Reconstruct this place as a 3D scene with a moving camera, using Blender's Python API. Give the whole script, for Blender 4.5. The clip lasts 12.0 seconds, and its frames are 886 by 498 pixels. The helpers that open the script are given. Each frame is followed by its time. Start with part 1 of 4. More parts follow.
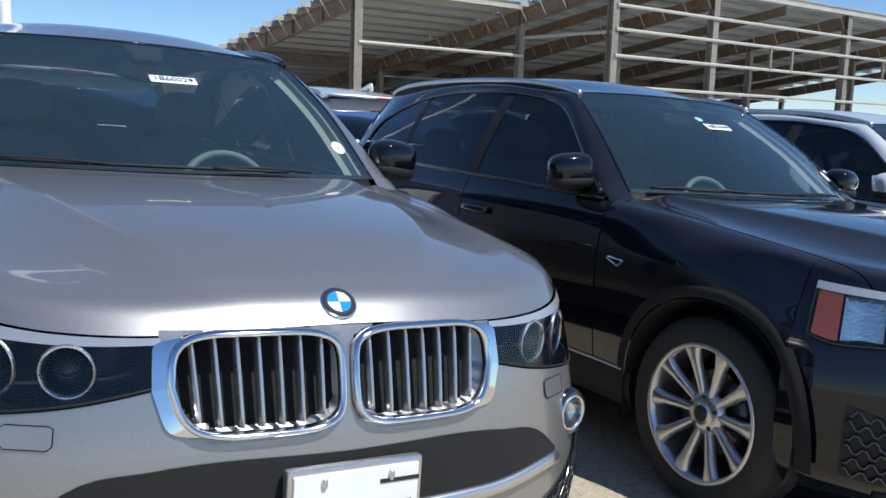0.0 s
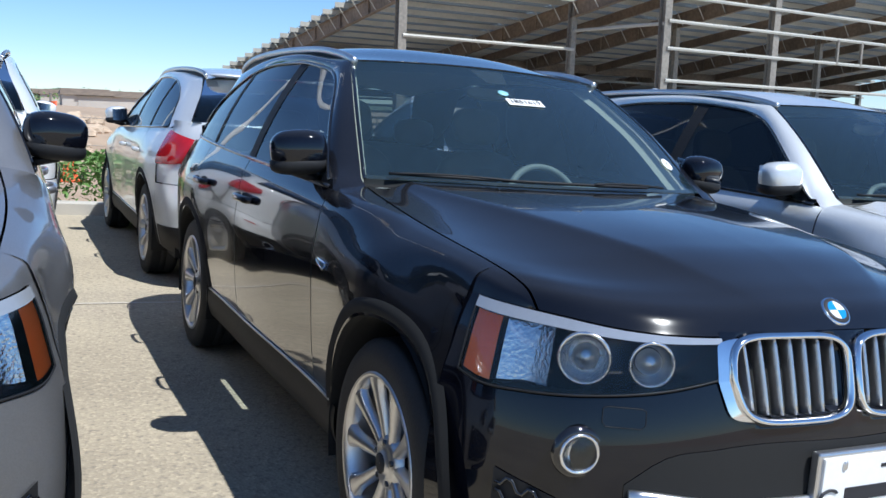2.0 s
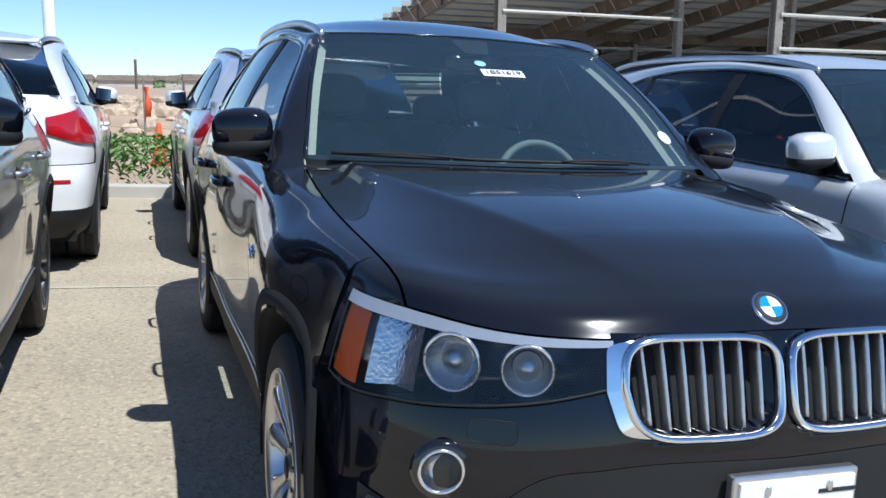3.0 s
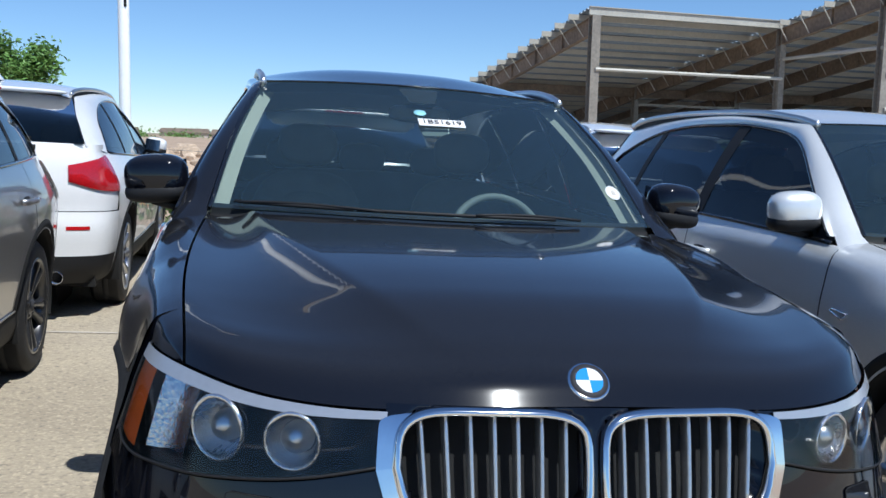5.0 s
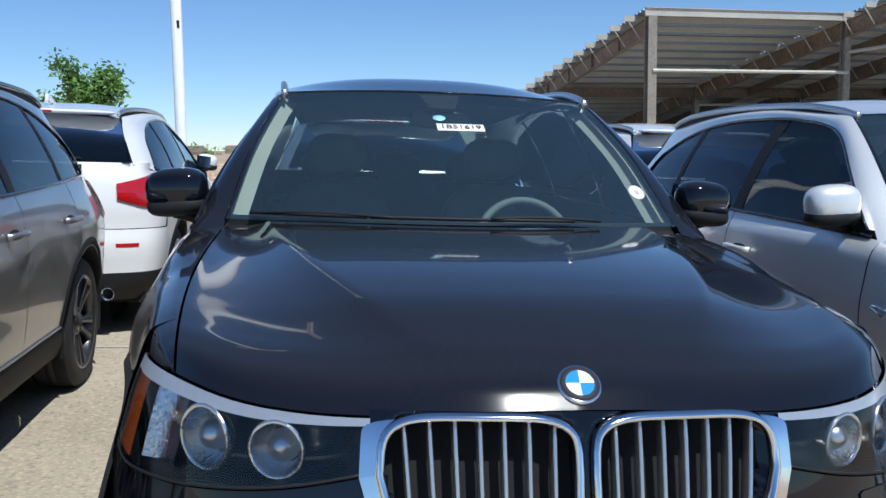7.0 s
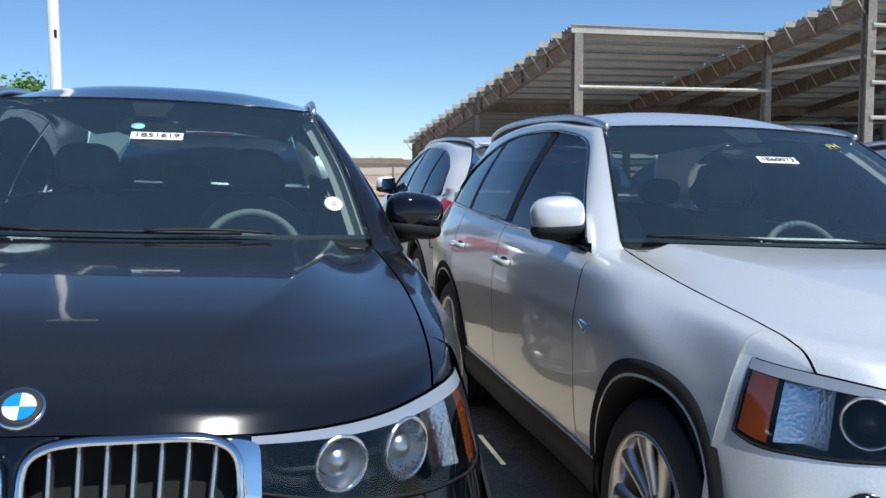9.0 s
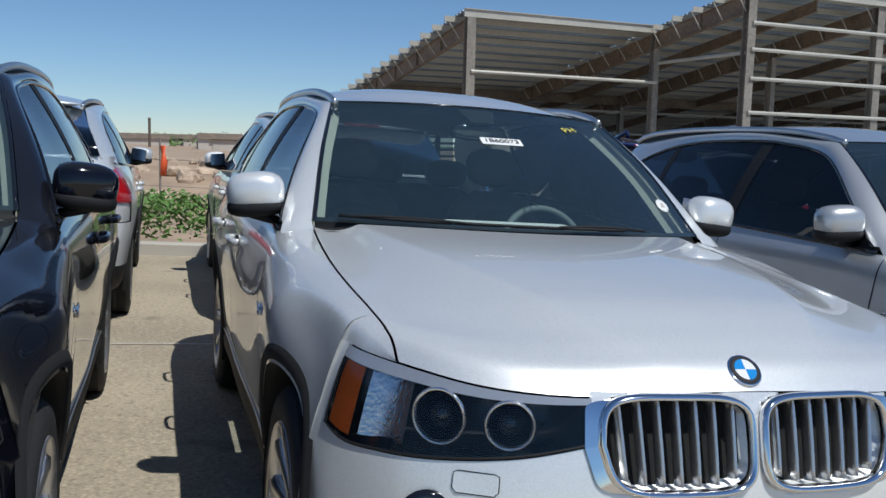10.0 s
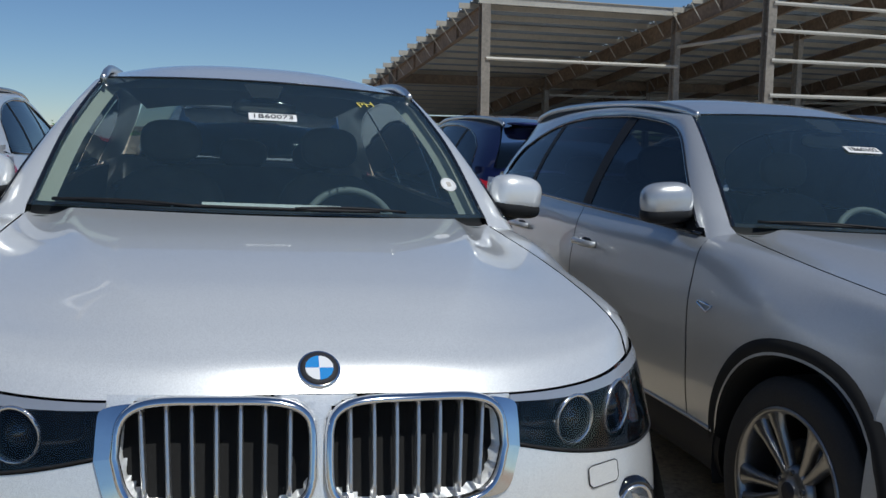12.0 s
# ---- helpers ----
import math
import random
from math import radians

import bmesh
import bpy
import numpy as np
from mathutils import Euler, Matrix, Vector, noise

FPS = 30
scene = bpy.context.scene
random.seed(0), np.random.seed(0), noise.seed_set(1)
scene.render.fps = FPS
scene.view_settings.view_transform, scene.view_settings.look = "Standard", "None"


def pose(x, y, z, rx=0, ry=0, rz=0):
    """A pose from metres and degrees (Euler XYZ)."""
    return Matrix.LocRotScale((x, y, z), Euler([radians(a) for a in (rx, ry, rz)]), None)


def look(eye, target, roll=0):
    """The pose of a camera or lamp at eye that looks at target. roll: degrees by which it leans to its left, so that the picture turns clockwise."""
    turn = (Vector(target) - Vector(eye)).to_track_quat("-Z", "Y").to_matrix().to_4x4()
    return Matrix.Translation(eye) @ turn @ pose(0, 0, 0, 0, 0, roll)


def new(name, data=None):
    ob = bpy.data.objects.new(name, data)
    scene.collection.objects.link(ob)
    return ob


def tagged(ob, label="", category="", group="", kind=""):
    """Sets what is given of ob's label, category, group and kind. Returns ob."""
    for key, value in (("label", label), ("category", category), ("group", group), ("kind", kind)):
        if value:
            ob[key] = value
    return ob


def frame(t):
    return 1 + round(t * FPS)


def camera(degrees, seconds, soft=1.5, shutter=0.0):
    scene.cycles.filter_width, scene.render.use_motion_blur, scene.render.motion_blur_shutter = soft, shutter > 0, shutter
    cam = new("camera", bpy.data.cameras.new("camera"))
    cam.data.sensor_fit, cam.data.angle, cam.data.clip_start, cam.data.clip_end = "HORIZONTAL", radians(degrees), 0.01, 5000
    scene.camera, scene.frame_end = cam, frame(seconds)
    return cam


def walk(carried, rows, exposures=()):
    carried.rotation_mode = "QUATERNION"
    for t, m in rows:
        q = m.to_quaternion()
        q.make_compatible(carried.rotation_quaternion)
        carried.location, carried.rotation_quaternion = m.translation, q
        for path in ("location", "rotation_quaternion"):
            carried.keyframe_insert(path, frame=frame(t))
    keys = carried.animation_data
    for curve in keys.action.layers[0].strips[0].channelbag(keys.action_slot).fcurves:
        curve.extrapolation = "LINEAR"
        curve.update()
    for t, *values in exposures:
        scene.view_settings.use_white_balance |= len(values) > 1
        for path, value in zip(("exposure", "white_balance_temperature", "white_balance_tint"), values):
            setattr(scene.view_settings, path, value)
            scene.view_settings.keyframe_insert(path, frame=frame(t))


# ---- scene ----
cam = camera(51.6, 12.0)
METRES, EYE, TILT, LEAN, TURN = 5.6, 1.315, -8.3, -2.0, -30.2
ROWS = [
    (0.0, 0.0, 0.0, 0.0, 0.0, 0.0, -0.0),
    (0.5, 0.0625, 0.0379, 0.0005, 1.43, -1.01, -0.63),
    (1.0, 0.1228, 0.0738, 0.0006, 2.66, -1.28, -0.84),
    (1.5, 0.1843, 0.1082, 0.0017, 3.15, -0.98, -1.15),
    (2.0, 0.2381, 0.1414, 0.0031, 4.66, -0.22, -0.87),
    (2.5, 0.2868, 0.1736, 0.0072, 8.41, -0.89, -1.18),
    (3.0, 0.3288, 0.1992, 0.0077, 11.79, -1.66, -0.47),
    (5.0, 0.4265, 0.2562, 0.0096, 18.11, 1.72, -2.09),
    (5.5, 0.436, 0.2633, 0.009, 20.38, 0.72, -2.47),
    (6.0, 0.4449, 0.2673, 0.0098, 21.66, 1.75, -1.21),
    (6.5, 0.4478, 0.269, 0.009, 21.74, 1.8, -0.8),
    (8.5, 0.5171, 0.3084, 0.0106, 23.98, 3.69, -0.26),
    (9.0, 0.5854, 0.3433, 0.0097, 19.01, 3.14, -0.44),
    (9.5, 0.6503, 0.3793, 0.0092, 15.35, 1.28, -0.75),
    (10.0, 0.7052, 0.4092, 0.0113, 13.11, 2.15, -1.47),
    (10.5, 0.7508, 0.4386, 0.0118, 14.35, 1.03, -2.29),
    (11.0, 0.7933, 0.4631, 0.0127, 16.51, 1.45, -2.01),
    (11.5, 0.8282, 0.4839, 0.0133, 16.35, 1.37, -1.66),
    (12.0, 0.8625, 0.5023, 0.0132, 15.68, 1.48, -1.0),
]
EXPOSURES = [(0.0, 0.35, 6150, 7), (2.5, 0.5, 5850, 7), (5.0, 0.28, 5900, 7), (6.5, 0.22, 5950, 7), (8.5, 0.3, 6000, 7), (9.0, 0.3, 6050, 7), (9.5, 0.1, 6150, 7), (10.5, -0.38, 6200, 7), (12.0, -0.48, 6200, 7)]
walk(cam, [(t, pose(0, 0, EYE, TILT, LEAN, TURN) @ pose(METRES * x, METRES * y, METRES * z, 90 + pitch, roll, yaw)) for t, x, y, z, yaw, pitch, roll in ROWS], EXPOSURES)

SUN_DIR = Vector((0.31, -0.62, 1.15)).normalized()
world = bpy.data.worlds.new("sky")
scene.world = world
world.use_nodes = True
sky = world.node_tree.nodes.new("ShaderNodeTexSky")
sky.sky_type = "NISHITA"
sky.sun_disc = False
sky.sun_elevation = math.asin(SUN_DIR.z)
sky.sun_rotation = math.atan2(SUN_DIR.x, SUN_DIR.y)
sky.altitude = 1600
sky.air_density, sky.dust_density, sky.ozone_density = 1.0, 0.0, 7.0
backdrop_node = world.node_tree.nodes["Background"]
backdrop_node.inputs["Strength"].default_value = 0.1
world.node_tree.links.new(sky.outputs[0], backdrop_node.inputs["Color"])
sun = new("sun", bpy.data.lights.new("sun", "SUN"))
sun.data.energy, sun.data.angle, sun.data.color = 4.2, radians(0.53), (1.0, 0.96, 0.90)
sun.matrix_world = look(SUN_DIR * 60, (0, 0, 0))

# ---- materials ----


def nodes_of(name):
    m = bpy.data.materials.new(name)
    m.use_nodes = True
    return m, m.node_tree.nodes, m.node_tree.links, m.node_tree.nodes["Principled BSDF"]


def surface(name, colour, rough=0.5, metal=0.0, vary=0.15, scale=8.0, bump=0.0, fine=60.0, coat=0.0, spec=0.5, second=None):
    """A material with a coarse and a fine variation of its colour and an optional relief."""
    m, n, l, b = nodes_of(name)
    tex = n.new("ShaderNodeTexCoord")
    coarse, small = n.new("ShaderNodeTexNoise"), n.new("ShaderNodeTexNoise")
    coarse.inputs["Scale"].default_value, small.inputs["Scale"].default_value = scale, fine
    coarse.inputs["Detail"].default_value = 4
    for t in (coarse, small):
        l.new(tex.outputs["Object"], t.inputs["Vector"])
    add = n.new("ShaderNodeMath")
    add.operation = "ADD"
    l.new(coarse.outputs[0], add.inputs[0])
    l.new(small.outputs[0], add.inputs[1])
    ramp = n.new("ShaderNodeMapRange")
    ramp.inputs["From Min"].default_value, ramp.inputs["From Max"].default_value = 0.6, 1.4
    l.new(add.outputs[0], ramp.inputs["Value"])
    mix = n.new("ShaderNodeMix")
    mix.data_type = "RGBA"
    dark = second or [c * (1 - vary) for c in colour]
    mix.inputs["A"].default_value, mix.inputs["B"].default_value = (*dark, 1), (*[min(1, c * (1 + vary)) for c in colour], 1)
    l.new(ramp.outputs[0], mix.inputs["Factor"])
    l.new(mix.outputs["Result"], b.inputs["Base Color"])
    b.inputs["Roughness"].default_value, b.inputs["Metallic"].default_value = rough, metal
    b.inputs["Coat Weight"].default_value, b.inputs["Specular IOR Level"].default_value = coat, spec
    if bump:
        bp = n.new("ShaderNodeBump")
        bp.inputs["Strength"].default_value, bp.inputs["Distance"].default_value = bump, 0.01
        l.new(add.outputs[0], bp.inputs["Height"])
        l.new(bp.outputs[0], b.inputs["Normal"])
    return m


def car_paint(name, colour, metal, rough, dust_haze):
    """Clear-coated paint with fine flakes and a film of dust."""
    m, n, l, b = nodes_of(name)
    tex = n.new("ShaderNodeTexCoord")
    flakes, film = n.new("ShaderNodeTexVoronoi"), n.new("ShaderNodeTexNoise")
    flakes.inputs["Scale"].default_value, film.inputs["Scale"].default_value = 900, 320
    film.inputs["Detail"].default_value, film.inputs["Roughness"].default_value = 8, 0.7
    for t in (flakes, film):
        l.new(tex.outputs["Object"], t.inputs["Vector"])
    tone = n.new("ShaderNodeMapRange")
    tone.inputs["To Min"].default_value, tone.inputs["To Max"].default_value = 0.82, 1.18
    l.new(flakes.outputs["Color"], tone.inputs["Value"])
    base = n.new("ShaderNodeMix")
    base.data_type, base.blend_type = "RGBA", "MULTIPLY"
    base.inputs["Factor"].default_value, base.inputs["A"].default_value = 1.0, (*colour, 1)
    l.new(tone.outputs[0], base.inputs["B"])
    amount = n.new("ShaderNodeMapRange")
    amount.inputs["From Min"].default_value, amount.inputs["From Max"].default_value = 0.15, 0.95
    amount.inputs["To Max"].default_value = dust_haze
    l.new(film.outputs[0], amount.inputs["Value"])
    # the dust is masked to upward faces, which also shades the flanks in colour
    geo, xyz, lie, dust_by_facing = n.new("ShaderNodeNewGeometry"), n.new("ShaderNodeSeparateXYZ"), n.new("ShaderNodeMapRange"), n.new("ShaderNodeMath")
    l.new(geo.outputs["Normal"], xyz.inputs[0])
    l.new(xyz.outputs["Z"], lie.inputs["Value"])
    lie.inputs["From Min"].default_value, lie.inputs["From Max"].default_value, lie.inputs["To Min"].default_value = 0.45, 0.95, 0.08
    dust_by_facing.operation = "MULTIPLY"
    l.new(amount.outputs[0], dust_by_facing.inputs[0])
    l.new(lie.outputs[0], dust_by_facing.inputs[1])
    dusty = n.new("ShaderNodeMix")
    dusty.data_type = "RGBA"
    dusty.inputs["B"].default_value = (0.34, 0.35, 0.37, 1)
    l.new(dust_by_facing.outputs[0], dusty.inputs["Factor"])
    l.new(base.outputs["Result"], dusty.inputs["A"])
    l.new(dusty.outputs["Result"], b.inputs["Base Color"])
    coat_rough = n.new("ShaderNodeMapRange")
    coat_rough.inputs["To Min"].default_value, coat_rough.inputs["To Max"].default_value = 0.01, 0.035
    l.new(film.outputs[0], coat_rough.inputs["Value"])
    l.new(coat_rough.outputs[0], b.inputs["Coat Roughness"])
    b.inputs["Metallic"].default_value, b.inputs["Roughness"].default_value = metal, rough
    b.inputs["Coat Weight"].default_value, b.inputs["Specular IOR Level"].default_value, b.inputs["Coat IOR"].default_value = 1.0, 0.08, 1.46
    return m


def pane(name, tint, gloss=1.0, bend=1.7, film=0.012):
    """Thin glass: clear with a tint and a blue-hazed dust film, and mirroring by its angle."""
    m, n, l, b = nodes_of(name)
    n.remove(b)
    out = n["Material Output"]
    clear, mirror, mix, angle = n.new("ShaderNodeBsdfTransparent"), n.new("ShaderNodeBsdfGlossy"), n.new("ShaderNodeMixShader"), n.new("ShaderNodeFresnel")
    clear.inputs[0].default_value = (*tint, 1)
    mirror.inputs["Roughness"].default_value = 0.01
    mirror.inputs["Color"].default_value = (gloss, gloss, gloss, 1)
    angle.inputs[0].default_value = bend
    l.new(angle.outputs[0], mix.inputs[0])
    # bluish diffuse share: dust plus a painted haze that lifts the dark glass
    dust_haze, dusty = n.new("ShaderNodeBsdfDiffuse"), n.new("ShaderNodeMixShader")
    dust_haze.inputs[0].default_value = (0.32, 0.56, 0.68, 1)
    dusty.inputs[0].default_value = film
    l.new(clear.outputs[0], dusty.inputs[1])
    l.new(dust_haze.outputs[0], dusty.inputs[2])
    l.new(dusty.outputs[0], mix.inputs[1])
    l.new(mirror.outputs[0], mix.inputs[2])
    l.new(mix.outputs[0], out.inputs["Surface"])
    return m


PAINT = {
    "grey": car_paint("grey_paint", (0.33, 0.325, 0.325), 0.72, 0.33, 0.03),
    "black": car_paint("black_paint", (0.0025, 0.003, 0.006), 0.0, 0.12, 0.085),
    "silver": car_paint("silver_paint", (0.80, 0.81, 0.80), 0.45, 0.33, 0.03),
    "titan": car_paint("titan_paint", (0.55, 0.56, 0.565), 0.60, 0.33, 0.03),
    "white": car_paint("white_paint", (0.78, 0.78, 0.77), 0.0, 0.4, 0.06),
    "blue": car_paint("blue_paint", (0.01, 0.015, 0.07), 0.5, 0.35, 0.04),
}
MAT = {
    "glass": pane("windscreen_glass", (0.78, 0.88, 0.88), 1.0, 1.75, 0.036),
    "tint": pane("tinted_glass", (0.24, 0.27, 0.28), 1.0, 1.45, 0.004),
    "lens": pane("clear_lens", (0.94, 0.95, 0.95), 1.0, 1.42, 0.004),
    "chrome": surface("chrome", (0.82, 0.82, 0.83), 0.08, 1.0, 0.03),
    "satin": surface("satin_metal", (0.66, 0.655, 0.65), 0.3, 0.95, 0.05),
    "alloy": surface("alloy", (0.58, 0.58, 0.59), 0.3, 0.9, 0.06),
    "dark_alloy": surface("dark_alloy", (0.05, 0.05, 0.052), 0.3, 0.6, 0.1, coat=0.6),
    "plastic": surface("black_plastic", (0.014, 0.014, 0.015), 0.6, 0, 0.2, bump=0.06, fine=300, spec=0.3),
    "gloss": surface("black_gloss", (0.008, 0.008, 0.009), 0.08, 0, 0.1, coat=0.8),
    # near-black that paints the shade in openings; black trims use it too
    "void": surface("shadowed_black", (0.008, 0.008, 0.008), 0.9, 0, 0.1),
    "rubber": surface("rubber", (0.018, 0.018, 0.019), 0.75, 0, 0.25, bump=0.15, fine=120),
    "amber": surface("amber_lens", (0.95, 0.19, 0.03), 0.12, 0, 0.12, coat=1.0, fine=90),
    "red": surface("red_lens", (0.42, 0.008, 0.012), 0.1, 0, 0.25, coat=1.0, fine=90),
    "reflector": surface("reflector", (0.72, 0.72, 0.73), 0.13, 0.92, 0.10, fine=110, bump=0.22),
    "brow": surface("brow_trim", (0.44, 0.46, 0.49), 0.25, 0.5, 0.05),
    "bounce_apron": surface("pale_apron", (0.46, 0.44, 0.40), 0.9, 0, 0.2, 0.3, fine=20),
    "sky_blue": surface("blue_sticker", (0.30, 0.62, 0.72), 0.5, 0, 0.05),
    "smoked": surface("smoked_bowl", (0.05, 0.06, 0.08), 0.15, 0.7, 0.2),
    "lamp_dark": surface("lamp_housing", (0.03, 0.032, 0.036), 0.25, 0.3, 0.2),
    "trim": surface("beige_trim", (0.50, 0.49, 0.43), 0.8, 0, 0.08, bump=0.1, fine=200),
    "leather": surface("black_leather", (0.15, 0.155, 0.16), 0.55, 0, 0.2, bump=0.15, fine=150),
    "dash": surface("dashboard", (0.15, 0.17, 0.165), 0.65, 0, 0.15, bump=0.1, fine=220),
    "paper": surface("paper", (0.80, 0.80, 0.78), 0.7, 0, 0.04),
    "ink": surface("ink", (0.02, 0.02, 0.025), 0.7, 0, 0.1),
    "crayon": surface("yellow_crayon", (0.55, 0.48, 0.10), 0.9, 0, 0.3),
    "badge_blue": surface("badge_blue", (0.02, 0.25, 0.62), 0.2, 0, 0.05, coat=1.0),
    "badge_white": surface("badge_white", (0.8, 0.8, 0.8), 0.2, 0, 0.03, coat=1.0),
    "grey_alloy": surface("grey_alloy", (0.26, 0.26, 0.265), 0.28, 0.9, 0.08, coat=0.4),
    "steel": surface("primed_steel", (0.27, 0.245, 0.205), 0.6, 0.1, 0.25, 0.8, fine=9, second=(0.17, 0.155, 0.135)),
    "steel_grey": surface("pale_coated_steel", (0.47, 0.455, 0.40), 0.5, 0.1, 0.15, 1.0, fine=12),
    "rust": surface("brown_primer", (0.22, 0.165, 0.115), 0.65, 0.1, 0.3, 0.9, fine=7, second=(0.12, 0.09, 0.065)),
    "deck": surface("deck_sheet", (0.25, 0.31, 0.38), 0.45, 0.2, 0.15, 0.4, fine=6),
    "pole": surface("white_pole", (0.95, 0.95, 0.94), 0.45, 0, 0.06),
    "leaf": surface("leaf", (0.12, 0.235, 0.05), 0.55, 0, 0.45, 3.0, fine=25),
    "bark": surface("bark", (0.13, 0.10, 0.075), 0.9, 0, 0.3, bump=0.4),
    "kerb": surface("kerb_concrete", (0.47, 0.44, 0.39), 0.85, 0, 0.12, 1.5, bump=0.2, fine=90),
    "dirt": surface("dirt", (0.40, 0.29, 0.20), 0.95, 0, 0.25, 0.15, bump=0.5, fine=1.2, second=(0.30, 0.22, 0.15)),
    "rock": surface("rock", (0.50, 0.38, 0.27), 0.9, 0, 0.4, 1.0, bump=0.4, fine=9),
    "cone": surface("orange_plastic", (0.75, 0.11, 0.03), 0.5, 0, 0.1),
    "far_green": surface("far_scrub", (0.13, 0.15, 0.09), 0.95, 0, 0.4, 0.05, fine=0.4),
    "far_wall": surface("far_building", (0.52, 0.47, 0.41), 0.9, 0, 0.15, 0.2),
    "line": surface("worn_line_paint", (0.54, 0.49, 0.42), 0.8, 0, 0.2, 3.0, fine=40, second=(0.38, 0.33, 0.26)),
}


def lot_concrete():
    """Tan concrete with exposed grit, broad stains, oil spots and hairline cracks."""
    m, n, l, b = nodes_of("lot_concrete")
    tex = n.new("ShaderNodeTexCoord")

    def noise_of(scale, detail):
        t = n.new("ShaderNodeTexNoise")
        t.inputs["Scale"].default_value, t.inputs["Detail"].default_value = scale, detail
        l.new(tex.outputs["Object"], t.inputs["Vector"])
        return t

    def blend(a, fac, colour, low, high, most):
        r = n.new("ShaderNodeMapRange")
        for key, v in (("From Min", low), ("From Max", high), ("To Max", most)):
            r.inputs[key].default_value = v
        l.new(fac, r.inputs["Value"])
        x = n.new("ShaderNodeMix")
        x.data_type = "RGBA"
        l.new(r.outputs[0], x.inputs["Factor"])
        if a is None:
            x.inputs["A"].default_value = (0.44, 0.375, 0.275, 1)
        else:
            l.new(a, x.inputs["A"])
        x.inputs["B"].default_value = (*colour, 1)
        return x.outputs["Result"]

    grit = n.new("ShaderNodeTexVoronoi")
    grit.inputs["Scale"].default_value = 70
    l.new(tex.outputs["Object"], grit.inputs["Vector"])
    c = blend(None, noise_of(0.7, 6).outputs[0], (0.32, 0.27, 0.20), 0.4, 0.7, 1)
    c = blend(c, grit.outputs["Color"], (0.56, 0.47, 0.34), 0.55, 1.0, 0.8)
    c = blend(c, noise_of(38, 5).outputs[0], (0.20, 0.175, 0.145), 0.52, 0.72, 0.8)
    c = blend(c, noise_of(2.1, 3).outputs[0], (0.13, 0.115, 0.10), 0.66, 0.74, 0.5)
    l.new(c, b.inputs["Base Color"])
    b.inputs["Roughness"].default_value = 0.9
    bp = n.new("ShaderNodeBump")
    bp.inputs["Strength"].default_value, bp.inputs["Distance"].default_value = 0.5, 0.006
    l.new(grit.outputs["Distance"], bp.inputs["Height"])
    l.new(bp.outputs[0], b.inputs["Normal"])
    return m


MAT["lot"] = lot_concrete()

# ---- mesh helpers ----


def mesh_of(name, vf, smooth=True):
    me = bpy.data.meshes.new(name)
    me.from_pydata([tuple(float(c) for c in v) for v in vf[0]], [], vf[1])
    if smooth:
        me.polygons.foreach_set("use_smooth", [True] * len(me.polygons))
    me.update()
    return me


def thing(name, vf, mat, label="", category="", kind="", parent=None, smooth=False):
    ob = new(name, mesh_of(name, vf, smooth))
    ob.data.materials.append(MAT[mat])
    ob.parent = parent
    return tagged(ob, label, category, "", kind)


def join(*many):
    vs, fs = [], []
    for v, f in many:
        k = len(vs)
        vs += list(v)
        fs += [tuple(i + k for i in q) for q in f]
    return vs, fs


def grid(fn, us, vs):
    pts = [fn(u, v) for u in us for v in vs]
    m = len(vs)
    return pts, [(i * m + j, (i + 1) * m + j, (i + 1) * m + j + 1, i * m + j + 1) for i in range(len(us) - 1) for j in range(m - 1)]


def flip_x(vf):
    return [(-v[0], v[1], v[2]) for v in vf[0]], [tuple(reversed(f)) for f in vf[1]]


def side_of(vf, s):
    return vf if s > 0 else flip_x(vf)


def placed(vf, m):
    return [m @ Vector(v) for v in vf[0]], vf[1]


def box(c, h, r=0.0):
    """A box by centre and half sizes, with bevelled edges."""
    bm = bmesh.new()
    bmesh.ops.create_cube(bm, size=2)
    for v in bm.verts:
        v.co = Vector((c[0] + v.co.x * h[0], c[1] + v.co.y * h[1], c[2] + v.co.z * h[2]))
    if r:
        bmesh.ops.bevel(bm, geom=bm.edges[:], offset=r, segments=2, affect="EDGES", profile=0.5)
    bm.verts.ensure_lookup_table()
    out = [tuple(v.co) for v in bm.verts], [tuple(v.index for v in f.verts) for f in bm.faces]
    bm.free()
    return out


def blob(c, h, n=3.0, seg=20, rings=12):
    """A rounded box: a superellipsoid."""
    def p(u, v):
        def q(x):
            return math.copysign(abs(x) ** (2 / n), x)
        return (c[0] + h[0] * q(math.cos(v)) * q(math.cos(u)), c[1] + h[1] * q(math.cos(v)) * q(math.sin(u)), c[2] + h[2] * q(math.sin(v)))
    return grid(p, np.linspace(0, 2 * math.pi, seg + 1), np.linspace(-math.pi / 2, math.pi / 2, rings + 1))


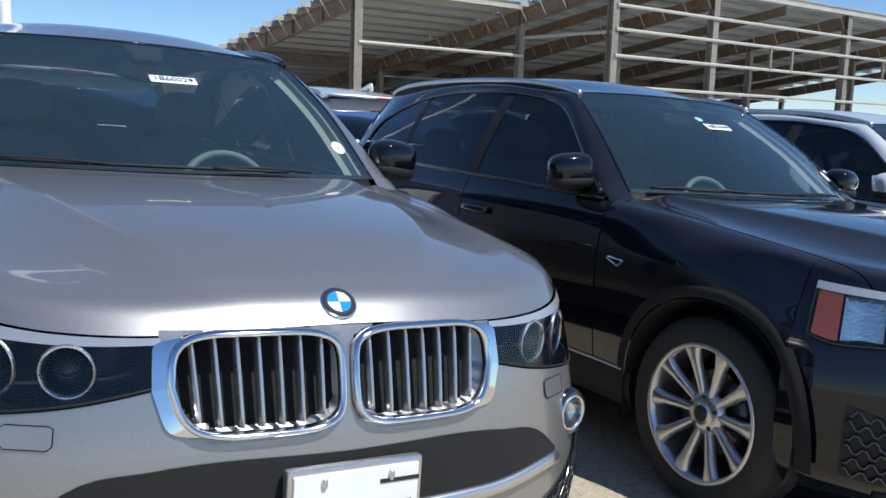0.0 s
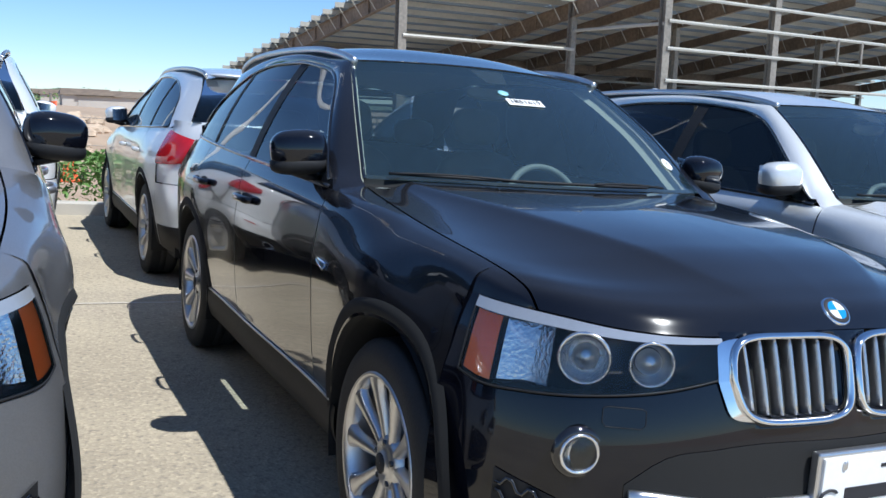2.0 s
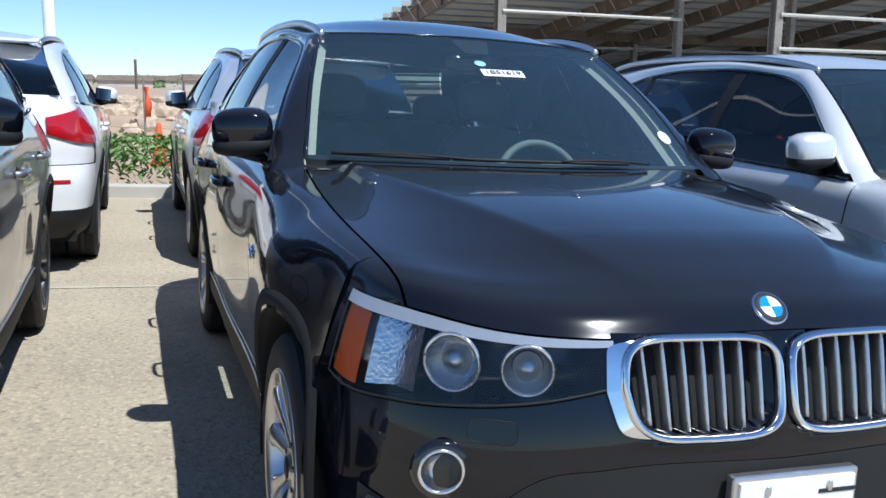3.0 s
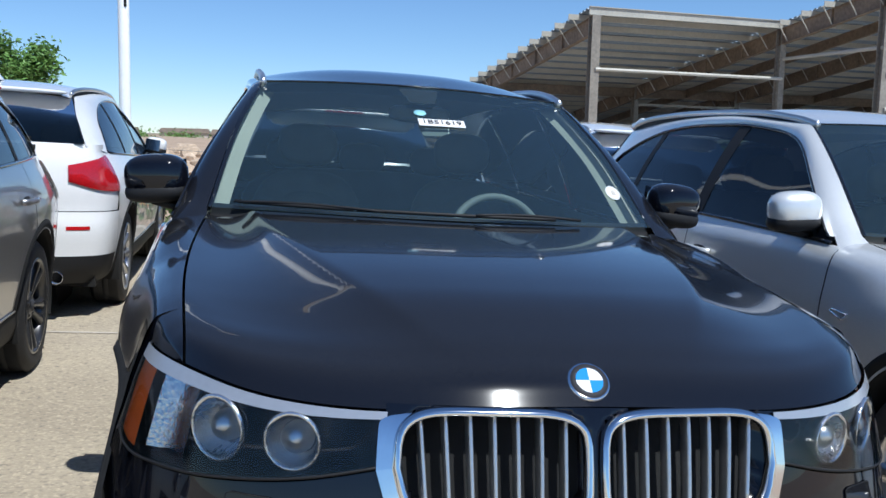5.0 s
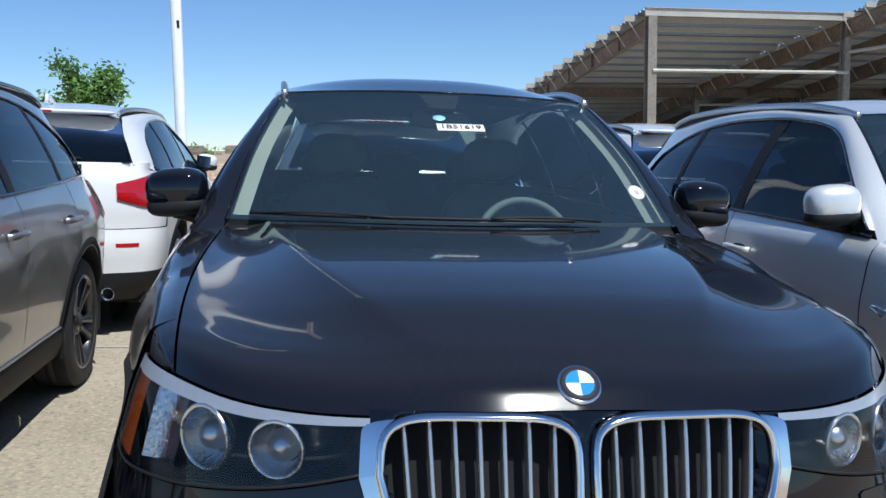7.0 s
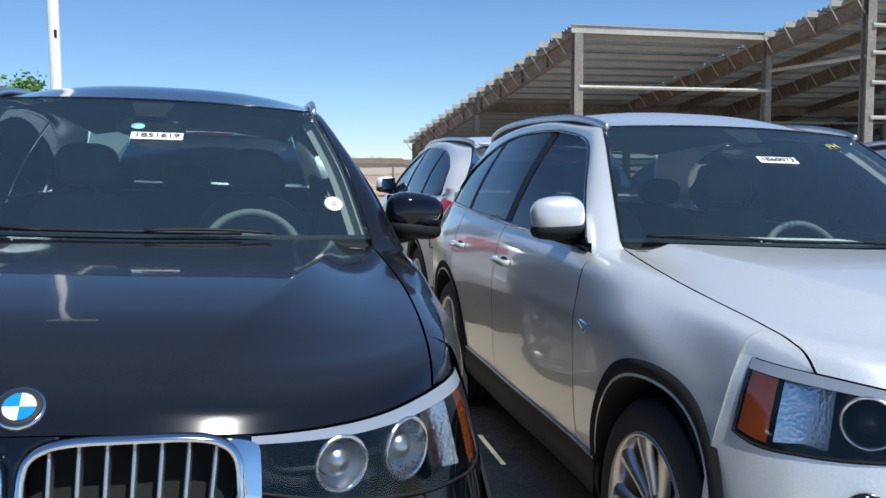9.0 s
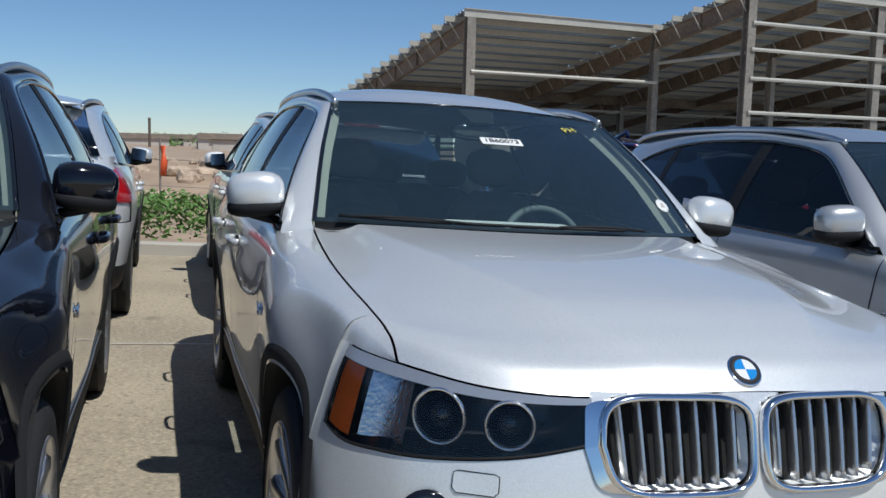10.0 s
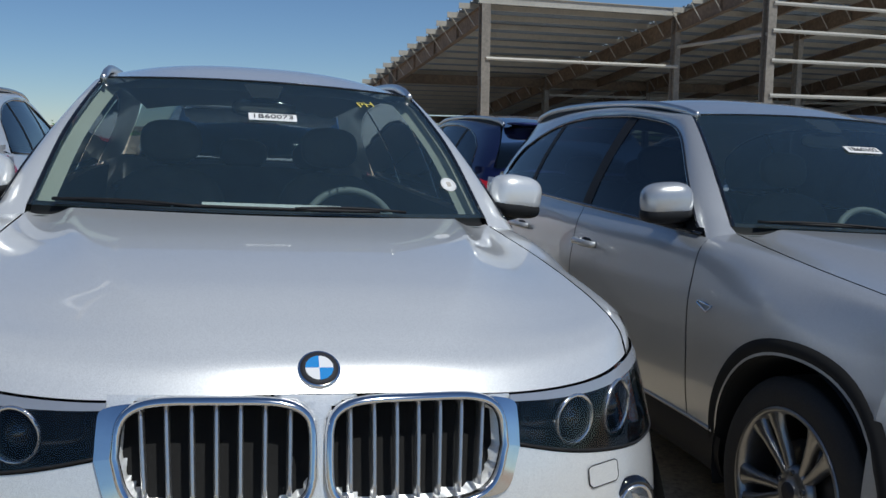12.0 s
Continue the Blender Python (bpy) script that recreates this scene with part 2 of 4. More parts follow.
def tube(path, ra, rb=None, seg=8, closed=False, up=(0, 0, 1)):
    """A tube along a path; ra across, rb along the up direction."""
    rb = rb or ra
    pts = [Vector(p) for p in path]
    n = len(pts)
    vs, fs = [], []
    for i, p in enumerate(pts):
        a = pts[(i - 1) % n] if closed or i else pts[0]
        b = pts[(i + 1) % n] if closed or i < n - 1 else pts[-1]
        d = (b - a).normalized()
        side = d.cross(Vector(up))
        side = side.normalized() if side.length > 1e-5 else Vector((1, 0, 0))
        top = side.cross(d).normalized()
        for k in range(seg):
            w = 2 * math.pi * k / seg
            vs.append(p + side * (ra * math.cos(w)) + top * (rb * math.sin(w)))
    for i in range(n if closed else n - 1):
        for k in range(seg):
            j = (i + 1) % n
            fs.append((i * seg + k, i * seg + (k + 1) % seg, j * seg + (k + 1) % seg, j * seg + k))
    if not closed:
        fs += [tuple(range(seg - 1, -1, -1)), tuple((n - 1) * seg + k for k in range(seg))]
    return vs, fs


def lathe(profile, seg=40):
    """Turns a profile of (radius, x) about the x axis."""
    def p(u, k):
        r, x = profile[int(k)]
        return (x, r * math.cos(u), r * math.sin(u))
    return grid(p, np.linspace(0, 2 * math.pi, seg + 1), range(len(profile)))


def smooth_table(rows):
    """A smooth curve through rows of (x, value)."""
    xs, ys = np.array(rows, float).T
    tan = np.gradient(ys, xs)

    def fn(x):
        x = min(max(x, xs[0]), xs[-1])
        i = int(min(max(np.searchsorted(xs, x) - 1, 0), len(xs) - 2))
        h = xs[i + 1] - xs[i]
        t = (x - xs[i]) / h
        return float((2 * t**3 - 3 * t**2 + 1) * ys[i] + (t**3 - 2 * t**2 + t) * h * tan[i] + (3 * t**2 - 2 * t**3) * ys[i + 1] + (t**3 - t**2) * h * tan[i + 1])
    return fn


def spline(pts, n=16):
    """Catmull-Rom samples through points."""
    p = [np.array(q, float) for q in pts]
    p = [2 * p[0] - p[1]] + p + [2 * p[-1] - p[-2]]
    out = []
    for i in range(1, len(p) - 2):
        for t in np.linspace(0, 1, n, endpoint=False):
            a, b, c, d = p[i - 1:i + 3]
            out.append(0.5 * (2 * b + (c - a) * t + (2 * a - 5 * b + 4 * c - d) * t**2 + (3 * b - a - 3 * c + d) * t**3))
    return np.array(out + [p[-2]])


def resample(pts, n):
    seg = np.r_[0, np.cumsum(np.linalg.norm(np.diff(pts, axis=0), axis=1))]
    return np.array([[np.interp(s, seg, pts[:, k]) for k in range(pts.shape[1])] for s in np.linspace(0, seg[-1], n)])


def step(a, b, x):
    t = min(1, max(0, (x - a) / (b - a)))
    return t * t * (3 - 2 * t)


def text_mesh(words, size):
    cu = bpy.data.curves.new("lettering", "FONT")
    cu.body, cu.size, cu.align_x, cu.align_y, cu.extrude = words, size, "CENTER", "CENTER", 0.0004
    ob = new("lettering", cu)
    me = bpy.data.meshes.new_from_object(ob.evaluated_get(bpy.context.evaluated_depsgraph_get()))
    bpy.data.objects.remove(ob)
    return [tuple(v.co) for v in me.vertices], [tuple(p.vertices) for p in me.polygons]


# ---- the sport utility vehicle: x across, y back from the front bumper, z up from the ground ----
HUB_F, HUB_R, HUB_Z, ARCH = 0.87, 3.68, 0.36, 0.422
NOSE = spline([(0, 0.03), (0.2, 0.036), (0.4, 0.062), (0.56, 0.11), (0.69, 0.185), (0.79, 0.29), (0.865, 0.41), (0.905, 0.53)], 12)
NOSE_LEN = np.r_[0, np.cumsum(np.linalg.norm(np.diff(NOSE, axis=0), axis=1))]
TAIL = spline([(0, 4.645), (0.4, 4.625), (0.6, 4.575), (0.75, 4.495), (0.84, 4.40), (0.885, 4.30), (0.905, 4.20)], 12)
TAIL_LEN = np.r_[0, np.cumsum(np.linalg.norm(np.diff(TAIL, axis=0), axis=1))]
nose_in = smooth_table([(0.2, 0.10), (0.28, 0.03), (0.4, 0.0), (0.58, 0.0), (0.70, 0.018), (0.80, 0.042), (0.88, 0.066), (0.93, 0.088)])
tail_in = smooth_table([(0.26, 0.09), (0.36, 0.02), (0.5, 0.0), (0.68, 0.0), (0.76, 0.02), (0.9, 0.03), (1.0, 0.045), (1.14, 0.085), (1.24, 0.14)])
nose_top = smooth_table([(0, 0.905), (0.2, 0.902), (0.4, 0.893), (0.6, 0.897), (0.8, 0.912), (1.1, 0.928)])


def along(line, length, s, inset, way):
    """A point of a bumper's plan line at s metres from the middle, moved inwards."""
    a = abs(s)
    p = [np.interp(a, length, line[:, 0]), np.interp(a, length, line[:, 1])]
    q = [np.interp(a + 0.02, length, line[:, 0]), np.interp(a + 0.02, length, line[:, 1])]
    o = [np.interp(max(a - 0.02, 0), length, line[:, 0]), np.interp(max(a - 0.02, 0), length, line[:, 1])]
    d = np.array([q[0] - o[0], q[1] - o[1]])
    if a < 0.02:
        d = np.array([1.0, 0.0])
    d /= np.linalg.norm(d)
    x, y = p[0] - way * d[1] * inset, p[1] + way * d[0] * inset
    return math.copysign(x, s) if s else 0.0, y


def nose(s, z, out=0.0):
    x, y = along(NOSE, NOSE_LEN, s, nose_in(z) - out, 1)
    return (x, y, z)


def tail(s, z, out=0.0):
    end = float(TAIL_LEN[-1])
    w = step(end - 0.32, end, abs(s))
    x, y = along(TAIL, TAIL_LEN, s, tail_in(z) * (1 - w) + w * (0.903 - flank_x(4.2, z)) - out, -1)
    return (x, y, z)


S_END = float(NOSE_LEN[-1])
S_HOOD = 0.88
hood_rise = smooth_table([(0, 0), (0.03, 0.19), (0.08, 0.33), (0.17, 0.47), (0.35, 0.66), (0.6, 0.84), (1, 1)])


def hood(u, t):
    f = nose(S_HOOD * u, nose_top(S_HOOD * abs(u)))
    c = (0.745 * u, 1.26 + 0.25 * u * u, 1.118 - 0.012 * u**4)
    z = f[2] + (c[2] - f[2]) * hood_rise(t)
    ridge = 0.12 + 0.70 * t**0.6
    out = max(0, abs(u) - ridge) / (1 - ridge)
    z += 0.030 * (1 - step(-0.1, 0.9, out)) * step(0.02, 0.30, t) * (1 - 0.5 * t)
    z -= 0.024 * math.sin(math.pi * out ** 0.8) * step(0.0, 0.25, t) * (1 - 0.35 * t)
    z -= 0.026 * abs(u)**3 * math.sin(math.pi * t)
    wide = 0.028 * math.sin(math.pi * t) * u
    return (f[0] + (c[0] - f[0]) * t + wide, f[1] + (c[1] - f[1]) * t, z)


HOOD_EDGE = np.array([hood(1, t) for t in np.linspace(0, 1, 80) ** 1.5])


def hood_edge(y):
    return np.interp(y, HOOD_EDGE[:, 1], HOOD_EDGE[:, 0]), np.interp(y, HOOD_EDGE[:, 1], HOOD_EDGE[:, 2])


taper = smooth_table([(0.3, -0.06), (0.5, -0.022), (0.8, 0.008), (1.05, 0.008), (1.5, -0.008), (2.4, 0), (3.2, 0), (3.6, 0.012), (3.9, 0.006), (4.2, -0.022)])
belt_z = smooth_table([(1.3, 1.075), (2.0, 1.10), (3.0, 1.125), (3.8, 1.15), (4.25, 1.165)])
belt_x = smooth_table([(1.3, 0.845), (2.0, 0.862), (3.0, 0.865), (3.7, 0.845), (4.0, 0.82), (4.25, 0.775)])


def section(y):
    """The flank's line at y: from the sill up to the bonnet's edge or the window line."""
    k = taper(y)
    low = [(0.80 + k, 0.25), (0.865 + k, 0.31), (0.905 + k, 0.50), (0.922 + k, 0.70), (0.928 + k, 0.84)]
    ex, ez = hood_edge(y)
    front = [(0.909 + k, min(0.93, ez - 0.085)), (ex + 0.10, ez - 0.05), (ex + 0.048, ez - 0.014)]
    bx, bz = belt_x(y), belt_z(y)
    rear = [(0.918 + k, 0.93), ((bx + 0.918 + k) / 2 + 0.010, 1.035), (bx, bz)]
    if y > 1.5:
        return spline(low + rear, 12)
    w = step(0.95, 1.48, y)
    v = 1 - step(0.53, 1.05, y)
    if v > 0:
        low = [(x * (1 - v) + v * (0.905 - nose_in(z)), z) for x, z in low[:4]] + [(low[4][0] * (1 - v) + v * (0.905 - nose_in(0.79)), low[4][1] * (1 - v) + v * 0.79)]
        front = [(front[0][0] * (1 - v) + v * 0.848, front[0][1] * (1 - v) + v * min(0.86, ez - 0.05)), (ex + 0.10 - 0.035 * v, ez - 0.05 + 0.018 * v), (ex + 0.048 - 0.015 * v, ez - 0.014 + 0.005 * v)]
    top = [tuple(np.array(a) * (1 - w) + np.array(b) * w) for a, b in zip(front, rear)] + [(ex + 0.004, ez - 0.001)]
    return spline(low + top, 12)


def flank_x(y, z):
    p = section(y)
    k = int(np.argmax(p[:, 1] > 1.5)) or len(p)
    return float(np.interp(z, p[:k, 1], p[:k, 0]))


def sill_z(y):
    z = 0.30
    for h in (HUB_F, HUB_R):
        if abs(y - h) < ARCH:
            z = max(z, HUB_Z + math.sqrt(ARCH**2 - (y - h)**2))
    if y < 0.5:
        z = 0.885
    return z


def flank(y0, y1):
    ys = list(np.arange(y0, y1, 0.05)) + [y1]
    for h in (HUB_F, HUB_R):
        ys += [h + ARCH * math.sin(a) for a in np.linspace(-math.pi / 2, math.pi / 2, 33)]
        ys += [h - ARCH - 0.002, h + ARCH + 0.002]
    ys = sorted({round(y, 4) for y in ys if y0 <= y <= y1})
    rows = []
    for y in ys:
        p = section(y)
        z = sill_z(y)
        x = np.interp(z, p[:, 1], p[:, 0])
        p = np.array([[x, z]] + [q for q in p if q[1] > z + 1e-4])
        rows.append(resample(p, 34))
    return grid(lambda i, j: (rows[i][j][0], ys[i], rows[i][j][1]), range(len(ys)), range(34))


def wing_cap():
    """The wing's front tip above and behind the headlight, up to the bonnet's edge."""
    y0 = float(HOOD_EDGE[0][1])
    low = nose_top(S_END) - 0.002
    p = section(0.53)
    rear = np.array([[float(np.interp(low, p[:, 1], p[:, 0])), low]] + [q for q in p if q[1] > low + 1e-4])
    rear = resample(rear, 13)[::-1]
    swell = [rear[j] - (rear[0] * (1 - j / 12) + rear[12] * (j / 12)) for j in range(13)]

    def blended(s, z):
        """The nose's surface, eased into the flank over its last stretch."""
        x, y, _ = nose(s, z)
        return (x + step(S_END - 0.064, S_END, s) * (float(np.interp(z, p[:, 1], p[:, 0])) - nose(S_END, z)[0]), y, z)

    def tip(w, j):
        y, q = y0 + (0.53 - y0) * w, j / 12
        ex, ez = hood_edge(y)
        s = S_HOOD + (S_END - S_HOOD) * w
        a, b = np.array((ex + 0.004, y, ez - 0.001)), np.array(blended(s, nose_top(s) - 0.002))
        return a * (1 - q) + b * q + np.array((swell[j][0], -0.4 * swell[j][0] * (1 - w), swell[j][1])) * w
    behind = grid(lambda s, q: blended(s, 0.744 + (nose_top(s) - 0.002 - 0.744) * q), np.linspace(S_END - 0.064, S_END, 9), np.linspace(0, 1, 12))
    return join(grid(tip, np.linspace(0, 1, 16), range(13)), behind)


roof_x = smooth_table([(1.5, 0.60), (2.15, 0.60), (2.8, 0.625), (3.6, 0.605), (4.25, 0.565)])
roof_z = smooth_table([(1.5, 1.555), (2.15, 1.555), (2.8, 1.598), (3.4, 1.59), (4.25, 1.525)])


def cabin_x(y, z):
    """The outside of the side windows and pillars."""
    t = (z - belt_z(y)) / (roof_z(y) - belt_z(y))
    return belt_x(y) + (roof_x(y) - belt_x(y)) * t + 0.022 * math.sin(math.pi * min(1, max(0, t)))


win_top = smooth_table([(1.60, 1.115), (1.85, 1.305), (2.15, 1.487), (2.5, 1.552), (2.9, 1.566), (3.3, 1.552), (3.6, 1.51), (3.85, 1.43), (4.0, 1.34), (4.06, 1.25)])
WS_EDGE = spline([(0.748, 1.53, 1.125), (0.688, 1.80, 1.345), (0.635, 2.00, 1.475), (0.592, 2.16, 1.562)], 12)


def windscreen(u, t):
    e = [np.interp(t * (len(WS_EDGE) - 1), range(len(WS_EDGE)), WS_EDGE[:, k]) for k in range(3)]
    mid = (0, 1.30 + 0.80 * t, 1.135 + 0.447 * t + 0.02 * math.sin(math.pi * t))
    return (e[0] * u, mid[1] + (e[1] - mid[1]) * u * u, mid[2] + (e[2] - mid[2]) * u * u)


def roof(u, t):
    a = windscreen(u, 1.0)
    y = a[1] + (4.27 - 0.05 * u * u - a[1]) * t
    crown = 0.020 + 0.052 * math.sin(math.pi / 2 * min(1, t / 0.22)) - 0.02 * t * t
    edge = roof_z(y) + 0.008
    return (u * (roof_x(y) - 0.008), y, edge + crown * (1 - abs(u)**2.6))


PARTS = []


def part(name, vf, mat, parent=None, label="", m=None, smooth=True):
    """One part of the vehicle; a mat of None takes the car's own paint, "rim" its wheels' finish."""
    PARTS.append((name, mesh_of(name, vf, smooth), mat, parent, label, m))
    return len(PARTS) - 1


def strip(top, low, n=4):
    """A surface ruled between two curves of equal length."""
    return grid(lambda i, j: np.array(top[i]) * (1 - j / n) + np.array(low[i]) * (j / n), range(len(top)), range(n + 1))


def kidney(c, w, h, n=48, push=0.0):
    out = []
    for a in np.linspace(0, 2 * math.pi, n, endpoint=False):
        q = [math.copysign(abs(v) ** (2 / 4.4), v) for v in (math.cos(a), math.sin(a))]
        x, z = c[0] + w * q[0], c[1] + h * q[1]
        x -= 0.030 * step(0.05, 0.40, abs(x)) * max(0, -q[1])
        p = nose(x, z, push)
        out.append(p)
    return out


def in_kidney(x, z, grow=0.0):
    for s in (-1, 1):
        qz = (z - 0.800) / (0.098 + grow)
        qx = (s * x + 0.030 * step(0.05, 0.40, abs(x)) * max(0, -qz) - 0.191) / (0.178 + grow)
        if abs(qx) ** 4.4 + abs(qz) ** 4.4 < 1:
            return True
    return False


def build_front():
    part("bonnet", grid(hood, np.linspace(-0.996, 0.996, 141), np.linspace(0.0, 1, 51) ** 1.6), None)

    def middle(s, q):
        z = 0.22 + (nose_top(s) - 0.002 - 0.22) * q
        sink = 0.055 if in_kidney(s, z, -0.002) else 0.0
        return nose(s, z, -sink)
    vf = grid(middle, np.linspace(-0.392, 0.392, 81), np.linspace(0, 1, 71))
    bumper = part("front_bumper", vf, None)
    zlow = smooth_table([(0, 0.800), (0.2, 0.772), (0.45, 0.750), (0.7, 0.735), (0.9, 0.733), (1, 0.748)])

    def ztop(a, s):
        return nose_top(s) - 0.003
    s0, s1 = 0.389, S_END - 0.06
    for sg in (-1, 1):
        corner = grid(lambda s, q: nose(s, 0.22 + ((zlow((s - s0) / (s1 - s0)) if s < s1 else 0.75) - 0.006 - 0.22) * q), np.linspace(0.388, S_END, 40), np.linspace(0, 1, 34))
        part("bumper_corner", side_of(corner, sg), None, bumper)

        def lamp(a, q, out):
            s = s0 + (s1 - s0) * a
            lo, hi = zlow(a), ztop(a, s)
            return nose(s, lo + (hi - lo) * q, out)
        aa, qq = np.linspace(0, 1, 30), np.linspace(0, 1, 12)
        hl = part("headlight", side_of(grid(lambda a, q: lamp(a, q, -0.075 * (1 - (2 * q - 1)**4) * min(1, 9 * a, 12 * (1 - a)) - 0.006), aa, qq), sg), "lamp_dark")
        part("lens", side_of(grid(lambda a, q: lamp(a, q, 0.004), aa, qq), sg), "lens", hl)
        rim = [lamp(a, 0, 0.003) for a in np.linspace(0, 1, 24)] + [lamp(1, q, 0.003) for q in np.linspace(0.1, 1, 6)]
        part("seal", side_of(tube(rim, 0.003, seg=6), sg), "plastic", hl)
        part("brow", side_of(grid(lambda a, q: lamp(a, 0.86 + 0.14 * q, 0.006), aa, np.linspace(0, 1, 5)), sg), "brow", hl)
        part("side_marker", side_of(grid(lambda a, q: lamp(0.85 + 0.13 * a, 0.06 + 0.78 * q, 0.001), np.linspace(0, 1, 6), np.linspace(0, 1, 8)), sg), "amber", hl)
        part("inner_reflector", side_of(grid(lambda a, q: lamp(0.64 + 0.20 * a, 0.06 + 0.76 * q, -0.02 - 0.02 * math.sin(math.pi * a)), np.linspace(0, 1, 8), np.linspace(0, 1, 8)), sg), "reflector", hl)
        for a, q, r in ((0.51, 0.50, 0.060), (0.26, 0.46, 0.052)):
            c, d = Vector(lamp(a, q, -0.016)), Vector(lamp(a, q, 0.1))
            turn = Matrix.Translation(c) @ (d - c).to_track_quat("X", "Z").to_matrix().to_4x4()
            ring = placed(lathe([(r, 0.0), (r + 0.003, 0.008), (r - 0.002, 0.012), (r - 0.006, 0.006), (r - 0.007, 0.0)], 36), turn)
            part("lamp_ring", side_of(ring, sg), "reflector", hl)
            bowl = placed(lathe([(r - 0.007, 0.0), (r - 0.011, -0.014), (r - 0.022, -0.034), (r - 0.04, -0.046), (0.004, -0.05)], 36), turn)
            part("lamp_bowl", side_of(bowl, sg), "bowl", hl)
            eye = placed(lathe([(0.030, -0.03), (0.029, -0.012), (0.022, 0.0), (0.010, 0.007), (0.001, 0.009)], 24), turn)
            part("projector", side_of(eye, sg), "projector", hl)
        # kidney grille
        ring = [(sg * p[0], p[1], p[2]) for p in kidney((0.191, 0.800), 0.176, 0.096, push=0.006)]
        gr = part("grille", tube(ring, 0.0085, 0.016, 10, True, up=(0, -1, 0)), "chrome")
        inner = kidney((0.191, 0.800), 0.176, 0.096, push=0.008)
        outer = []
        for p in inner:
            reach = 0.404 - 0.034 * max(0, 0.802 - p[2]) / 0.093
            outer.append(nose(p[0] + max(0.004, reach - p[0]) * step(0.24, 0.345, p[0]), p[2] - 0.006 * step(0.24, 0.34, p[0]), 0.006))
        part("grille_frame", side_of(strip(inner + inner[:1], outer + outer[:1], 3), sg), "chrome", gr)
        # plain black plate that paints the dark depth behind the slats
        back = [(sg * p[0], p[1], p[2]) for p in kidney((0.191, 0.800), 0.176, 0.096, push=-0.045)]
        part("grille_back_plate", (back, [tuple(range(len(back)))]), "void", gr, smooth=False)
        for k in range(7):
            x = 0.193 + 0.164 * (k - 3) / 3.6
            h = 0.089 * (1 - abs((x - 0.193) / 0.170) ** 3.6) ** (1 / 3.6)
            path = [nose(x - 0.010 * (1 - q) * step(0.05, 0.4, x), 0.802 + h * q, -0.014) for q in np.linspace(-1, 1, 9)]
            part("slat", side_of(tube(path, 0.0055, 0.020, 8, up=(0, -1, 0)), sg), "satin", gr)
        # fog lamp, washer flap and corner intake
        c = Vector(nose(0.725, 0.622, 0.008))
        d = Vector((0.25, -1, 0)).to_track_quat("X", "Z").to_matrix().to_4x4() @ Matrix.Scale(0.82, 4)
        fog = part("fog_lamp", side_of(placed(lathe([(0.056, -0.01), (0.058, 0.010), (0.053, 0.014), (0.048, 0.008), (0.044, -0.01), (0.02, -0.02), (0.001, -0.02)], 28), Matrix.Translation(c) @ d), sg), "reflector", bumper)
        part("fog_lens", side_of(placed(lathe([(0.048, 0.006), (0.03, 0.014), (0.001, 0.018)], 24), Matrix.Translation(c) @ d), sg), "lens", fog)
        part("fog_surround", side_of(placed(lathe([(0.076, -0.012), (0.070, 0.006), (0.058, 0.006)], 28), Matrix.Translation(c) @ d), sg), "gloss", bumper)
        lo, hi = smooth_table([(0, 0.30), (0.5, 0.29), (1, 0.31)]), smooth_table([(0, 0.42), (0.5, 0.50), (1, 0.55)])
        air = part("corner_intake", side_of(grid(lambda a, q: nose(0.56 + 0.36 * a, lo(a) + (hi(a) - lo(a)) * q, 0.004), np.linspace(0, 1, 14), np.linspace(0, 1, 6)), sg), "plastic", bumper)
        for k in range(6):
            q, way = 0.09 + 0.165 * k, 1 if k % 2 else -1
            comb = [nose(0.57 + 0.34 * a, lo(a) + (hi(a) - lo(a)) * (q + 0.045 * way * (1 if i // 2 % 2 else -1)), 0.009) for i, a in enumerate(np.linspace(0, 1, 26))]
            part("intake_bar", side_of(tube(comb, 0.005, seg=6), sg), "gloss", air)
        flap = [nose(0.63 + 0.050 * x, 0.708 + 0.022 * z, 0.003) for x, z in ((-1, -0.6), (-0.8, -1), (0.8, -1), (1, -0.6), (1, 0.8), (0.8, 1), (-0.8, 1), (-1, 0.8))]
        part("washer_flap", side_of((flap, [tuple(range(8))]), sg), None, bumper)
        part("flap_seam", side_of(tube(flap, 0.0012, seg=4, closed=True, up=(0, -1, 0)), sg), "plastic", bumper)
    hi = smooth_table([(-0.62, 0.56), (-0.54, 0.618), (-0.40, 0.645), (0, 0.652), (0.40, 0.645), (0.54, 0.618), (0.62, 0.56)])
    # no hole is cut: a flat black sheet paints the intake's shaded depth
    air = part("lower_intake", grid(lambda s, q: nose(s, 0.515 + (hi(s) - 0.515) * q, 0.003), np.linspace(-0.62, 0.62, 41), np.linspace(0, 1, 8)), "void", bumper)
    part("bumper_trim", tube([nose(s, 0.515 + 0.022 * step(0.35, 0.6, abs(s)), 0.010) for s in np.linspace(-0.61, 0.61, 41)], 0.012, 0.017, 10), "satin", bumper)
    part("bumper_lip", tube([nose(s, 0.245, 0.0) for s in np.linspace(-0.8, 0.8, 41)], 0.02, 0.03, 8), "plastic", bumper)
    # badge on the bonnet's nose
    c, e, f = Vector(hood(0, 0.028)), Vector(hood(0, 0.05)), Vector(hood(0, 0.01))
    up = (e - f).normalized()
    normal = Vector((1, 0, 0)).cross(up).normalized()
    turn = Matrix.Translation(c - normal * 0.001) @ Matrix((Vector((1, 0, 0)), up, normal)).transposed().to_4x4()
    disc = [(0.041, -0.01), (0.041, 0.0), (0.039, 0.003), (0.036, 0.003)]
    roll = Matrix.Rotation(radians(-90), 4, "Y")
    badge = part("badge", placed(lathe(disc, 40), turn @ roll), "chrome")
